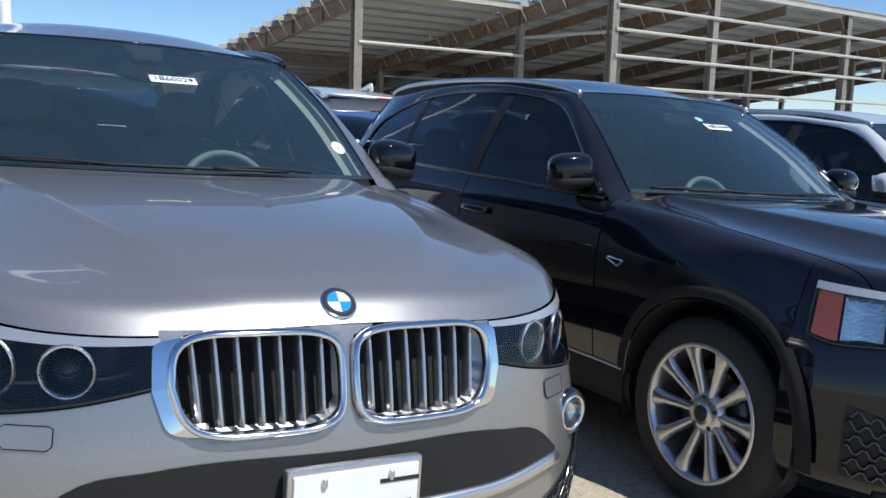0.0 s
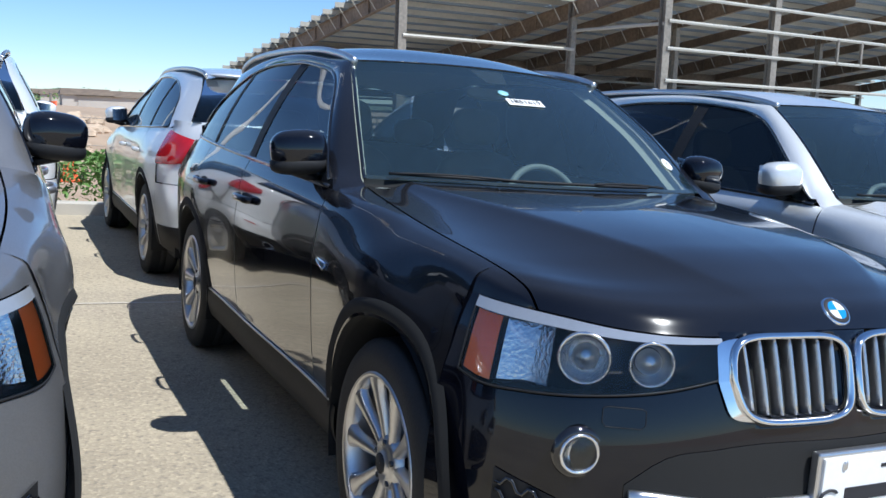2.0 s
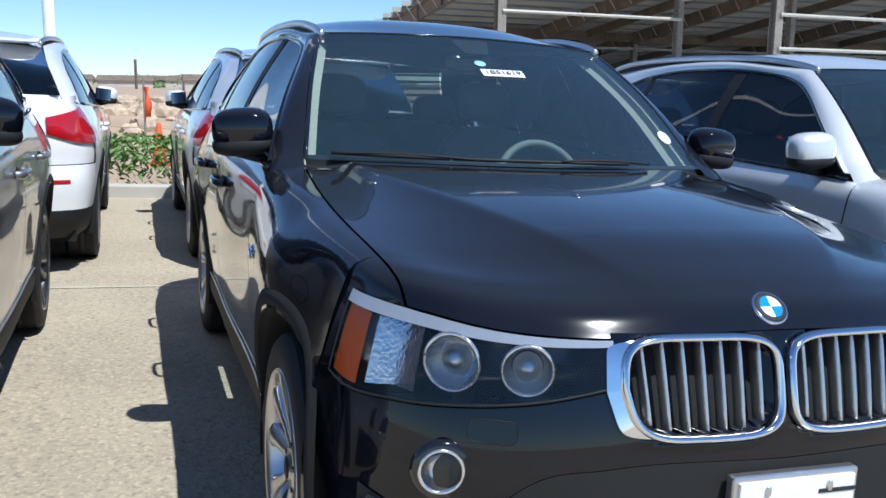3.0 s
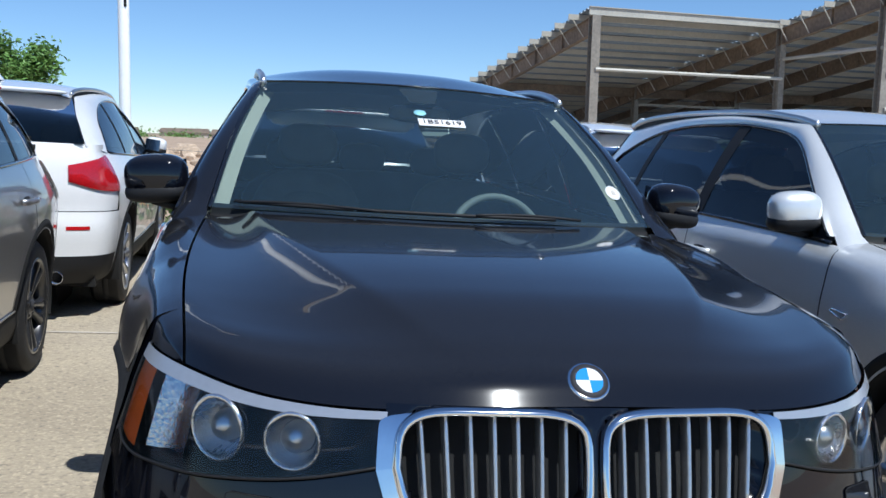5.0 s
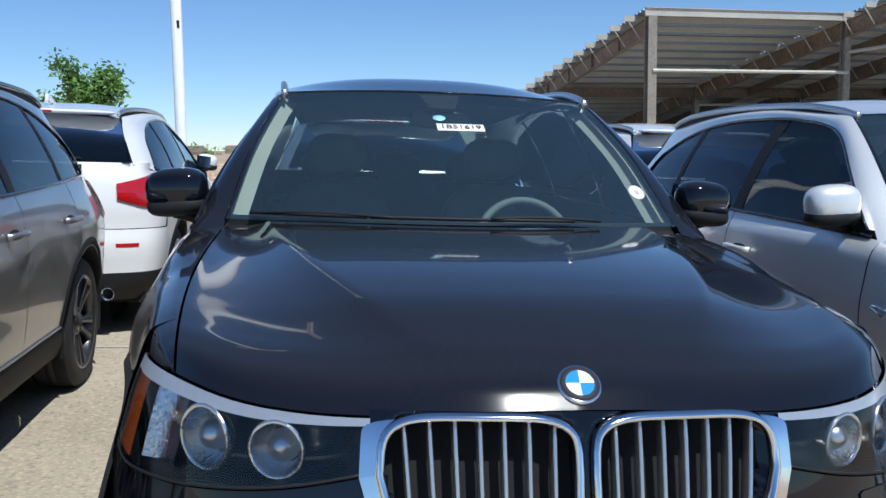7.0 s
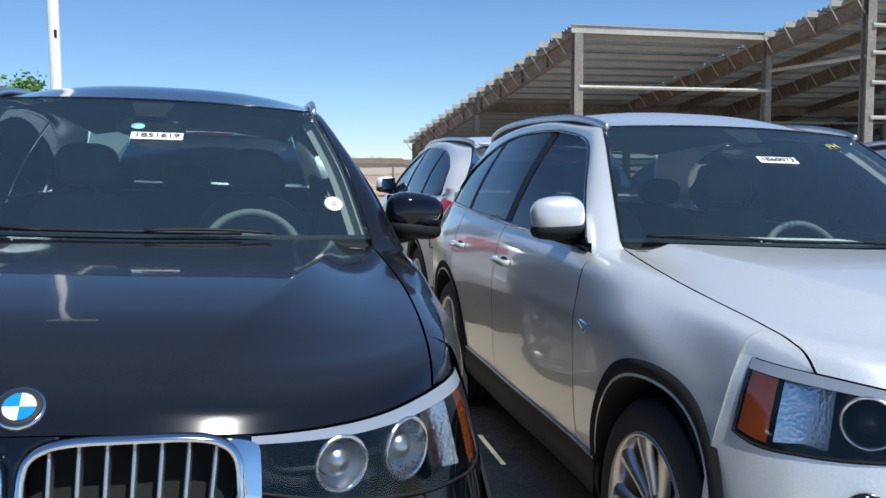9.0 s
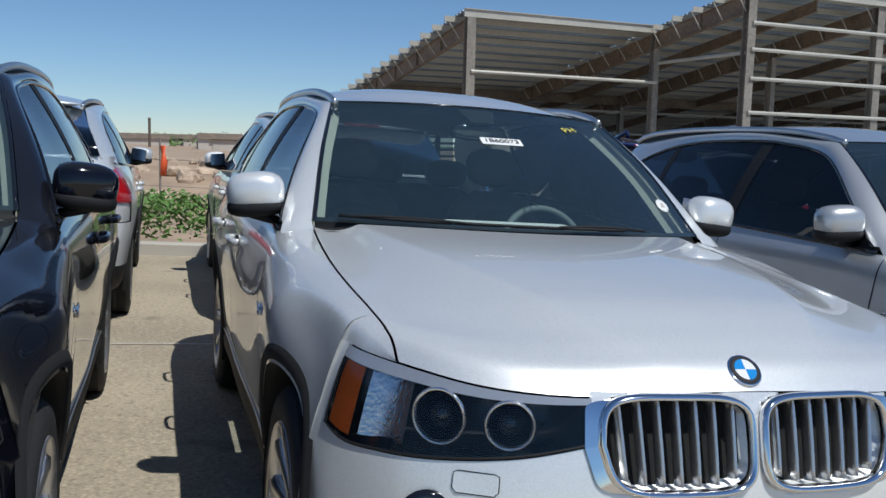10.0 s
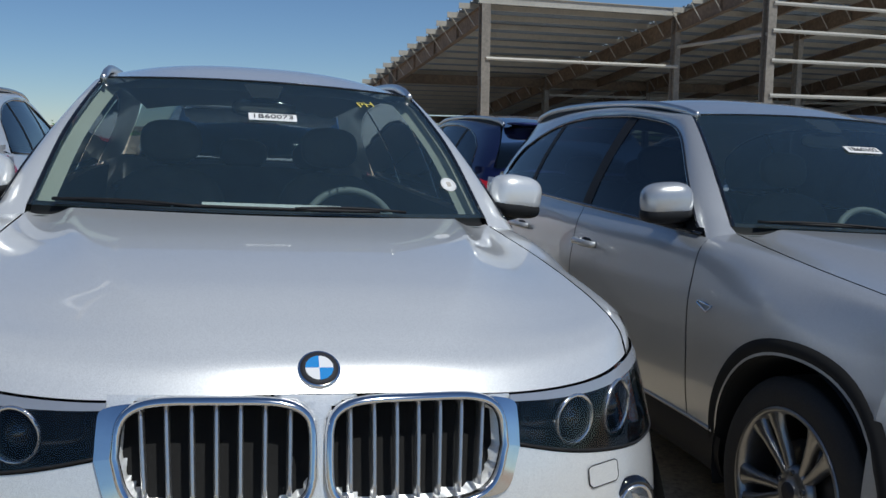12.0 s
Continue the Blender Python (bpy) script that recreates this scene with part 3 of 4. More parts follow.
    part("badge_ring", placed(lathe([(0.0365, 0.0), (0.0365, 0.0035), (0.026, 0.004), (0.0005, 0.004)], 40), turn @ roll), "ink", badge)
    for k in range(4):
        fan = [(0, 0, 0.0055)] + [(0.0265 * math.cos(a), 0.0265 * math.sin(a), 0.0055) for a in np.linspace(k * math.pi / 2, (k + 1) * math.pi / 2, 10)]
        part("badge_quarter", placed((fan, [tuple(range(11))]), turn), "badge_blue" if k % 2 else "badge_white", badge, smooth=False)


def build_sides():
    for sg in (-1, 1):
        names = (("front_wing", 0.53, 1.495), ("front_door", 1.503, 2.610), ("rear_door", 2.618, 3.50), ("quarter_panel", 3.508, 4.21))
        made = {n: part(n, side_of(join(flank(a, b), wing_cap()) if n == "front_wing" else flank(a, b), sg), None) for n, a, b in names}
        # rubber backing added behind each door gap to block sun leaking through
        for n, y in (("front_wing", 1.499), ("front_door", 2.614), ("rear_door", 3.504)):
            seal = grid(lambda d, z: (flank_x(1.51 if n == "front_wing" else y, z) - 0.012, y + d, z), (-0.02, 0.02), np.linspace(0.31 if y < 3.4 else 0.72, belt_z(y) - 0.02, 14))
            part("seam_backing", side_of(seal, sg), "rubber", made[n])
        for n, y in (("front_door", 2.46), ("rear_door", 3.36)):
            p = [(flank_x(y + d, 0.955) + o, y + d, 0.955 + 0.004 * math.cos(d * 14)) for d, o in ((-0.11, 0.004), (-0.09, 0.032), (0, 0.042), (0.08, 0.034), (0.10, 0.004))]
            part("door_handle", side_of(tube([tuple(v) for v in spline(p, 5)], 0.010, 0.016, 8), sg), None, made[n])
            part("handle_cup", side_of(blob((flank_x(y, 0.955) - 0.004, y, 0.95), (0.008, 0.075, 0.028), 2.4), sg), "plastic", made[n])
        for h, n in ((HUB_F, "front_wing"), (HUB_R, "quarter_panel")):
            def arch(a, q):
                r = ARCH - 0.004 + 0.070 * q
                y, z = h + r * math.cos(a), HUB_Z + r * math.sin(a)
                yy = min(max(y, 0.52), 4.20)
                return (flank_x(yy, z) + 0.010 - 0.016 * abs(q - 0.5) * 2 - (0.05 if q == 0 else 0), y, z)
            part("arch_trim", side_of(grid(arch, np.linspace(-0.12 if h == HUB_R else -0.14, math.pi + 0.13, 44), (0, 0.02, 0.25, 0.5, 0.75, 1)), sg), "void", made[n])
            liner = grid(lambda a, x: (x, h + 0.417 * math.cos(a), HUB_Z + 0.417 * math.sin(a)), np.linspace(-0.3, math.pi + 0.3, 24), (0.45, 0.90))
            disc = [(0.46, h + 0.44 * math.cos(a), HUB_Z + 0.44 * math.sin(a)) for a in np.linspace(0, 2 * math.pi, 24)]
            part("wheel_housing", side_of(join(liner, (disc, [tuple(range(24))])), sg), "void", made[n])
        sill = grid(lambda y, q: (flank_x(y, 0.31 + 0.10 * q) + 0.012 * math.sin(math.pi * q) + 0.001, y, 0.26 + 0.145 * q), np.linspace(HUB_F + 0.38, HUB_R - 0.38, 24), np.linspace(0, 1, 6))
        part("sill", side_of(sill, sg), "plastic")
        strip_line = tube([(flank_x(y, 0.415) + 0.005, y, 0.415) for y in np.linspace(HUB_F + 0.44, HUB_R - 0.44, 24)], 0.004, 0.006, 6)
        part("sill_strip", side_of(strip_line, sg), "satin")
        vent = [(flank_x(1.33, 0.83) + 0.004, 1.32, 0.86), (flank_x(1.38, 0.84) + 0.004, 1.41, 0.865), (flank_x(1.38, 0.84) + 0.004, 1.42, 0.858), (flank_x(1.33, 0.83) + 0.004, 1.35, 0.835)]
        part("wing_badge", side_of(tube([vent[0], vent[1], vent[2], vent[3]], 0.004, seg=6, closed=True), sg), "chrome", made["front_wing"])
        # side glass with its frame
        for n, a, b in (("front_window", 1.66, 2.575), ("rear_window", 2.655, 3.43), ("quarter_window", 3.475, 4.045)):
            fn = lambda y, q: (cabin_x(y, belt_z(y) + 0.012 + (win_top(y) - belt_z(y) - 0.012) * q) - 0.006, y, belt_z(y) + 0.012 + (win_top(y) - belt_z(y) - 0.012) * q)
            part(n, side_of(grid(fn, np.linspace(a, b, 22), np.linspace(0, 1, 10)), sg), "tint")
        for n, a, b in (("centre_pillar", 2.57, 2.66), ("rear_pillar", 3.425, 3.48), ("window_corner", 1.56, 1.668)):
            fn = lambda y, q: (cabin_x(y, belt_z(y) + (win_top(y) - belt_z(y)) * q) - 0.003, y, belt_z(y) + (win_top(y) - belt_z(y)) * q)
            part(n, side_of(grid(fn, np.linspace(a, b, 5), np.linspace(0, 1, 10)), sg), "plastic")
        low_y = np.r_[np.linspace(1.56, 2.2, 20), np.linspace(2.25, 3.6, 24), np.linspace(3.65, 4.06, 14)]
        low = [(0.862, 1.49, 1.055)] + [(cabin_x(y, win_top(y)), y, win_top(y)) for y in low_y] + [(0.806, 4.12, 1.158)]
        top = [(0.746, 1.485, 1.10)] + [tuple(v) for v in resample(WS_EDGE, 20)] + [roof(1, (y - 2.16) / (4.22 - 2.16)) for y in np.linspace(2.22, 4.05, 24)]
        rear_edge = spline([(0.572, 4.12, 1.54), (0.605, 4.24, 1.43), (0.65, 4.32, 1.33), (0.70, 4.385, 1.205)], 8)
        top += [tuple(v) for v in resample(rear_edge, 15)]

        def bulge(i, j):
            p = np.array(top[i]) * (1 - j / 6) + np.array(low[i]) * (j / 6)
            p[0] += 0.012 * math.sin(math.pi * j / 6)
            p[2] += 0.006 * math.sin(math.pi * j / 6)
            return p
        part("body_frame", side_of(grid(bulge, range(len(top)), range(7)), sg), None)
        part("window_trim", side_of(tube([(p[0] + 0.003, p[1], p[2] - 0.004) for p in low[2:-1]], 0.006, 0.007, 6), sg), "gloss")
        part("belt_trim", side_of(tube([(belt_x(y) + 0.001, y, belt_z(y) + 0.006) for y in np.linspace(1.56, 4.06, 30)], 0.007, 0.009, 6), sg), "gloss")
        # inside face of the pillar and the lining
        inner = [(t[0] - 0.055, t[1] + 0.075, t[2] - 0.035) for t in top[1:22]]
        outer = [(t[0] - 0.006, t[1] + 0.03, t[2] - 0.02) for t in top[1:22]]
        part("pillar_lining", side_of(strip(inner, outer), sg), "trim")
        # roof rail
        rail = spline([(0.583, 2.12, 1.556), (0.588, 2.28, 1.589), (0.598, 2.6, 1.620), (0.60, 3.2, 1.630), (0.585, 3.75, 1.616), (0.562, 4.05, 1.588), (0.555, 4.15, 1.558)], 7)
        part("roof_rail", side_of(tube([tuple(v) for v in rail], 0.013, 0.016, 10), sg), "rail")
        web = strip([tuple(v) for v in rail], [(v[0], v[1], roof_z(v[1]) + 0.005) for v in rail], 1)
        part("rail_foot", side_of(web, sg), "plastic")
        # door mirror
        mb = part("door_mirror", side_of(placed(blob((0, 0, 0), (0.101, 0.074, 0.073), 2.8, 28, 16), pose(0.918, 1.72, 1.203, 0, 6, 12)), sg), "mirror")
        part("mirror_base", side_of(placed(blob((0, 0, 0), (0.102, 0.078, 0.038), 2.7, 24, 10), pose(0.914, 1.725, 1.153, 0, 6, 12)), sg), "plastic", mb)
        part("mirror_arm", side_of(tube([(0.83, 1.74, 1.105), (0.87, 1.735, 1.11), (0.93, 1.73, 1.125)], 0.026, 0.016, 8), sg), "plastic", mb)
        part("mirror_glass", side_of(placed(grid(lambda a, b: (0.070 * a, 0.073 + 0.006 * (1 - a * a), 0.054 * b), np.linspace(-1, 1, 8), np.linspace(-1, 1, 6)), pose(0.908, 1.725, 1.203, 0, 6, 12)), sg), "chrome", mb)


def build_top():
    part("windscreen", grid(windscreen, np.linspace(-0.985, 0.985, 33), np.linspace(0.0, 0.985, 20)), "glass")
    part("roof", grid(roof, np.linspace(-1, 1, 33), np.linspace(0.0, 1, 30)), None)
    part("headliner", grid(lambda u, t: tuple(np.array(roof(u * 0.97, 0.01 + 0.97 * t)) - (0, 0, 0.045)), np.linspace(-1, 1, 9), np.linspace(0, 1, 9)), "trim")
    edge = [windscreen(-1 + 0.012, t) for t in np.linspace(0, 1, 14)] + [windscreen(u, 0.995) for u in np.linspace(-0.95, 0.95, 20)] + [windscreen(1 - 0.012, t) for t in np.linspace(1, 0, 14)]
    part("windscreen_seal", tube(edge, 0.007, 0.004, 6), "gloss")
    part("mirror_mount", grid(lambda u, t: tuple(np.array(windscreen(u * 0.13 * (0.6 + 0.4 * t), 0.84 + 0.14 * t)) + (0, 0.006, -0.006)), np.linspace(-1, 1, 6), np.linspace(0, 1, 5)), "void")
    part("inside_mirror", blob((0, 2.03, 1.475), (0.12, 0.018, 0.034), 3), "gloss")
    part("cowl", grid(lambda u, q: tuple(np.array(hood(u, 1)) * (1 - q) + np.array(windscreen(u, 0.03)) * q - np.array((0, 0, 0.018 * (1 - abs(2 * q - 1)) + 0.008))), np.linspace(-0.99, 0.99, 25), np.linspace(0, 1, 5)), "plastic")
    for x0, x1, pz in ((0.42, -0.30, 0.02), (-0.22, -0.66, 0.06)):
        arm = [tuple(np.array(windscreen(u, 0.006 + 0.016 * math.sin(3 * k / 12))) + (0, -0.014, 0.014)) for k, u in enumerate(np.linspace(x0 / 0.74, (x0 + x1) / 1.48 if x0 > 0 else x1 / 0.74, 12))]
        w = part("wiper", tube(arm, 0.005, 0.005, 6), "plastic")
        blade = [tuple(np.array(windscreen(u, 0.012 + 0.2 * pz * abs(u - x0))) + (0, -0.012, 0.010)) for u in np.linspace(x0 / 0.74 - 0.12, x1 / 0.74, 14)]
        part("blade", tube(blade, 0.004, 0.006, 6), "plastic", w)
    part("aerial", tube([(0, 3.72, 1.643), (0, 3.80, 1.66), (0, 3.88, 1.685), (0, 3.91, 1.69), (0, 3.93, 1.64)], 0.014, 0.02, 8), None)


def build_rear():
    s_end = float(TAIL_LEN[-1])
    bumper = part("rear_bumper", grid(lambda s, q: tail(s, 0.44 + 0.32 * q), np.linspace(-s_end, s_end, 61), np.linspace(0, 1, 16)), None)
    part("rear_valance", grid(lambda s, q: tail(s, 0.26 + 0.20 * q, 0.004), np.linspace(-s_end, s_end, 61), np.linspace(0, 1, 8)), "plastic", bumper)
    gate = part("tailgate", grid(lambda s, q: tail(s, 0.765 + 0.455 * q, -0.012 + 0.006 * q), np.linspace(-s_end, s_end, 61), np.linspace(0, 1, 20)), None)
    glass_low = lambda u: (0.69 * u, 4.47 - 0.06 * u * u, 1.21)
    glass_top = lambda u: (0.565 * u, 4.22 - 0.06 * u * u, 1.555 - 0.02 * u * u)
    part("back_window", grid(lambda u, q: np.array(glass_low(u)) * (1 - q) + np.array(glass_top(u)) * q + np.array((0, 0.03 * math.sin(math.pi * q), 0)), np.linspace(-1, 1, 17), np.linspace(0, 1, 9)), "tint", gate)
    part("spoiler", blob((0, 4.21, 1.568), (0.55, 0.11, 0.020), 3.0, 32, 10), None, gate)
    part("brake_strip", box((0, 4.318, 1.566), (0.14, 0.008, 0.008), 0.004), "red", gate)
    part("rear_badge", placed(lathe([(0.04, 0), (0.038, 0.006), (0.001, 0.008)], 28), Matrix.Translation(tail(0, 1.08, 0.0)) @ Matrix.Rotation(radians(90), 4, "Z")), "badge_blue", gate)
    part("number_plate", box((0, 4.612, 0.90), (0.16, 0.01, 0.075), 0.004), "paper", gate)
    part("rear_wiper", tube([(0.0, 4.49, 1.225), (-0.2, 4.48, 1.24), (-0.36, 4.45, 1.245)], 0.007, 0.012, 6), "plastic", gate)
    for sg in (-1, 1):
        lo, hi = smooth_table([(0, 0.965), (0.5, 0.91), (1, 0.90)]), smooth_table([(0, 1.075), (0.5, 1.12), (1, 1.15)])
        lamp = part("tail_light", side_of(grid(lambda a, q: tail(0.64 + (s_end - 0.64) * a, lo(a) + (hi(a) - lo(a)) * q, 0.012 * math.sin(math.pi * q) ** 0.5 + 0.004), np.linspace(0, 1, 16), np.linspace(0, 1, 9)), sg), "red")
        part("bumper_reflector", side_of(grid(lambda a, q: tail(0.62 + 0.16 * a, 0.64 + 0.025 * q, 0.004), np.linspace(0, 1, 6), np.linspace(0, 1, 3)), sg), "red", bumper)
        part("exhaust", side_of(placed(lathe([(0.03, -0.1), (0.042, 0.0), (0.045, 0.02), (0.04, 0.02), (0.036, -0.08), (0.001, -0.1)], 20), pose(0.56, 4.575, 0.315, 0, 0, 90)), sg), "chrome", bumper)


def build_inside():
    part("floor_pan", join(box((0, 2.4, 0.28), (0.78, 2.0, 0.05)), box((0, 0.9, 0.62), (0.45, 0.7, 0.2))), "void", smooth=False)
    for sg in (-1, 1):
        part("door_card", side_of(grid(lambda y, q: (0.80 + 0.025 * math.sin(3 * q) - 0.05 * step(3.7, 4.2, y), y, 0.35 + (belt_z(y) - 0.35) * q), np.linspace(1.45, 4.2, 12), np.linspace(0, 1, 8)), sg), "leather")
    top = [(1.30, 1.115), (1.55, 1.115), (1.75, 1.10), (1.92, 1.06), (1.98, 0.98), (1.96, 0.80), (1.9, 0.5)]
    part("dashboard", grid(lambda u, k: (0.76 * u, top[k][0] + (0.18 * u * u if k < 3 else 0.0), top[k][1] + (0.025 * math.exp(-((u - 0.45) / 0.22) ** 2) if k in (2, 3) else 0) - 0.02 * u * u), np.linspace(-1, 1, 21), range(7)), "dash")
    part("steering_wheel", placed(tube([(0.185 * math.cos(a), 0, 0.185 * math.sin(a)) for a in np.linspace(0, 2 * math.pi, 36, endpoint=False)], 0.017, 0.017, 8, True, up=(0, 1, 0)), pose(0.36, 2.10, 1.0, -24)), "dash")
    part("steering_hub", placed(blob((0, 0, 0), (0.16, 0.03, 0.06), 2.4), pose(0.36, 2.09, 0.99, -24)), "dash")
    for x in (-0.36, 0.36):
        seat = part("front_seat", placed(blob((0, 0, 0), (0.255, 0.085, 0.34), 3.2), pose(x, 2.72, 0.88, -14)), "leather")
        part("cushion", blob((x, 2.45, 0.56), (0.25, 0.27, 0.09), 3.4), "leather", seat)
        part("headrest", placed(blob((0, 0, 0), (0.135, 0.055, 0.095), 2.8), pose(x, 2.83, 1.33, -8)), "leather", seat)
        part("seat_panel", placed(blob((0, -0.055, 0.02), (0.16, 0.045, 0.22), 3.0), pose(x, 2.72, 0.88, -14)), "leather", seat)
    bench = part("rear_bench", placed(blob((0, 0, 0), (0.66, 0.09, 0.33), 4), pose(0, 3.62, 0.88, -16)), "leather")
    for x in (-0.4, 0, 0.4):
        part("headrest", blob((x, 3.72, 1.27), (0.13, 0.05, 0.08), 2.8), "leather", bench)
    part("boot_cover", box((0, 4.08, 1.06), (0.70, 0.32, 0.01)), "leather", smooth=False)


def build_wheels(style):
    n0 = len(PARTS)
    for h in (HUB_F, HUB_R):
        for sg in (-1, 1):
            m = pose(sg * 0.79, h, HUB_Z, 0, 0, 0 if sg > 0 else 180)
            tyre = [(0.24, -0.11), (0.30, -0.118), (0.335, -0.112), (0.352, -0.095), (0.358, -0.085), (0.354, -0.08), (0.36, -0.03), (0.354, -0.025), (0.354, -0.019), (0.36, -0.014), (0.36, 0.014), (0.354, 0.019), (0.354, 0.025), (0.36, 0.03), (0.354, 0.08), (0.358, 0.085), (0.352, 0.095), (0.335, 0.112), (0.30, 0.118), (0.262, 0.112), (0.245, 0.108)]
            w = part("wheel", placed(lathe(tyre, 48), m), "rubber", label="")
            part("rim", placed(lathe([(0.262, 0.112), (0.258, 0.118), (0.247, 0.114), (0.238, 0.09), (0.232, 0.02), (0.232, -0.1)], 48), m), "rim", w)
            part("brake_disc", placed(lathe([(0.16, 0.02), (0.16, 0.028), (0.07, 0.03), (0.001, 0.03)], 32), m), "dark_alloy", w)
            part("hub", placed(lathe([(0.085, 0.055), (0.078, 0.078), (0.055, 0.088), (0.036, 0.086), (0.034, 0.094), (0.001, 0.096)], 32), m), "rim", w)
            part("hub_badge", placed(lathe([(0.03, 0.094), (0.03, 0.0975), (0.001, 0.098)], 24), m), "ink", w)
            for k in range(10):
                a = 2 * math.pi * k / 10 + (0.12 if style == "twin" and k % 2 else (-0.12 if style == "twin" else 0))
                rows = [(0.05, 0.024, 0.080), (0.12, 0.019, 0.088), (0.19, 0.022, 0.100), (0.225, 0.031, 0.106), (0.246, 0.042, 0.107)]
                vs, fs = [], []
                for r, half, x in rows:
                    for d, e in ((-1, -0.028), (-0.9, -0.008), (-0.45, 0.0), (0.45, 0.0), (0.9, -0.008), (1, -0.028)):
                        bend = 0.12 * (r - 0.05) / 0.2 * (1 if k % 2 else -1) if style == "twin" else 0.0
                        b = a + bend * 0 + d * half / max(r, 0.09)
                        vs.append((x + e, r * math.cos(b), r * math.sin(b)))
                for i in range(len(rows) - 1):
                    for j in range(5):
                        fs.append((i * 6 + j, i * 6 + j + 1, i * 6 + j + 7, i * 6 + j + 6))
                part("spoke", placed((vs, fs), m), "rim", w)
            for k in range(5):
                a = 2 * math.pi * k / 5 + 0.3
                part("wheel_bolt", placed(lathe([(0.009, 0.07), (0.009, 0.09), (0.001, 0.091)], 8), m @ pose(0, 0.06 * math.cos(a), 0.06 * math.sin(a))), "dark_alloy", w)
    return PARTS[n0:]


build_front()
build_sides()
build_top()
build_rear()
build_inside()
BODY = list(PARTS)
PARTS.clear()
WHEELS = {}
for style in ("ten", "twin"):
    WHEELS[style] = build_wheels(style)
    WHEELS[style] = [(n, me, mat, None if p is None else p, lb, m) for n, me, mat, p, lb, m in WHEELS[style]]
    PARTS.clear()

SLOPE = 0.04
LOT_TURN = math.degrees(math.atan(SLOPE))


def on_lot(x, y, turn=0.0, up=0.0):
    return pose(x, y, -SLOPE * x + up, 0, LOT_TURN, 0) @ pose(0, 0, 0, 0, 0, turn)


def link_part(name, me, material, parent, label=""):
    ob = new(name, me)
    if not me.materials:
        me.materials.append(None)
    ob.material_slots[0].link = "OBJECT"
    ob.material_slots[0].material = material
    ob.parent = parent
    return tagged(ob, label)


def make_car(paint, m, label, rim="alloy", style="ten", rail="satin", mirror=None, lamp="smoked"):
    root = new("suv")
    root.empty_display_size = 0.3
    root.matrix_world = m
    tagged(root, label, "car", "parked cars")
    body_paint = PAINT[paint]
    own = {None: body_paint, "mirror": PAINT[mirror or paint], "rim": MAT[rim], "rail": MAT[rail], "bowl": MAT[lamp], "projector": MAT["satin" if lamp == "reflector" else "gloss"]}
    for group in (BODY, WHEELS[style]):
        made = []
        for name, me, mat, parent, lb, _ in group:
            made.append(link_part(name, me, own[mat] if mat in own else MAT[mat], root if parent is None else made[parent], lb))
    return root


def screen_tag(car, words, u, t, size=0.17, disc=True):
    """A paper slip with its number behind the windscreen, and the round sticker by the driver's corner."""
    p, q, r = Vector(windscreen(u, t)), Vector(windscreen(u, t + 0.05)), Vector(windscreen(u + 0.05, t))
    ax, ay = (r - p).normalized(), (q - p).normalized()
    az = ax.cross(ay).normalized()
    m = Matrix.Translation(p + az * 0.004) @ Matrix((ax, ay, az)).transposed().to_4x4()
    slip = link_part("number_slip", mesh_of("number_slip", placed(box((0, 0, 0), (size / 2, 0.026, 0.001)), m), False), MAT["paper"], car, "white paper stock number slip")
    link_part("slip_number", mesh_of("slip_number", placed(text_mesh(words, 0.042), m @ pose(0, 0, 0.003)), False), MAT["ink"], slip)
    p = Vector(windscreen(0.87, 0.16))
    q = Vector(windscreen(0.87, 0.21))
    ay = (q - p).normalized()
    ax = (Vector(windscreen(0.91, 0.16)) - p).normalized()
    az = ax.cross(ay).normalized()
    m = Matrix.Translation(p + az * 0.004) @ Matrix((ax, ay, az)).transposed().to_4x4() @ Matrix.Rotation(radians(-90), 4, "Y")
    st = link_part("round_sticker", mesh_of("round_sticker", placed(lathe([(0.036, 0), (0.036, 0.001), (0.0003, 0.001)], 28), m)), MAT["paper"], car, "round white sticker")
    link_part("sticker_print", mesh_of("sticker_print", placed(box((0.002, 0, 0.0), (0.0005, 0.012, 0.010)), m), False), MAT["kerb"], st)


def plate(car):
    """The dealer's plate in its frame, its lettering as plain bars."""
    holder = link_part("plate_frame", mesh_of("plate_frame", box((0, 0.012, 0.545), (0.152, 0.014, 0.092), 0.006), False), MAT["satin"], car, "silver plate frame with a dealer's plate")
    link_part("plate_sheet", mesh_of("plate_sheet", box((0, -0.004, 0.545), (0.140, 0.004, 0.080), 0.002), False), MAT["paper"], holder)
    for x, z, w, h in ((0.03, 0.532, 0.095, 0.017), (0.03, 0.494, 0.088, 0.008), (0.095, 0.595, 0.045, 0.004)):
        link_part("plate_lettering", mesh_of("plate_lettering", box((x, -0.009, z), (w, 0.001, h)), False), MAT["ink"], holder)
    for x in (-0.075, 0.075):
        link_part("plate_screw", mesh_of("plate_screw", blob((x, -0.010, 0.606), (0.007, 0.004, 0.012), 2.4, 12, 8)), MAT["satin"], holder)
    link_part("plate_mark", mesh_of("plate_mark", tube([(-0.115 + 0.028 * math.cos(a), -0.009, 0.532 + 0.016 * math.sin(a)) for a in np.linspace(0.6, 5.6, 14)], 0.004, seg=6, up=(0, 1, 0)), False), MAT["ink"], holder)


CAR_A = make_car("grey", on_lot(0.745, 1.62), "grey metallic SUV parked in the front row", "dark_alloy", "twin", "gloss", "black")
CAR_B = make_car("black", on_lot(3.365, 1.45), "dusty black SUV with silver ten-spoke wheels", lamp="reflector")
CAR_C = make_car("silver", on_lot(5.752, 1.53), "silver SUV with yellow marks on its windscreen")
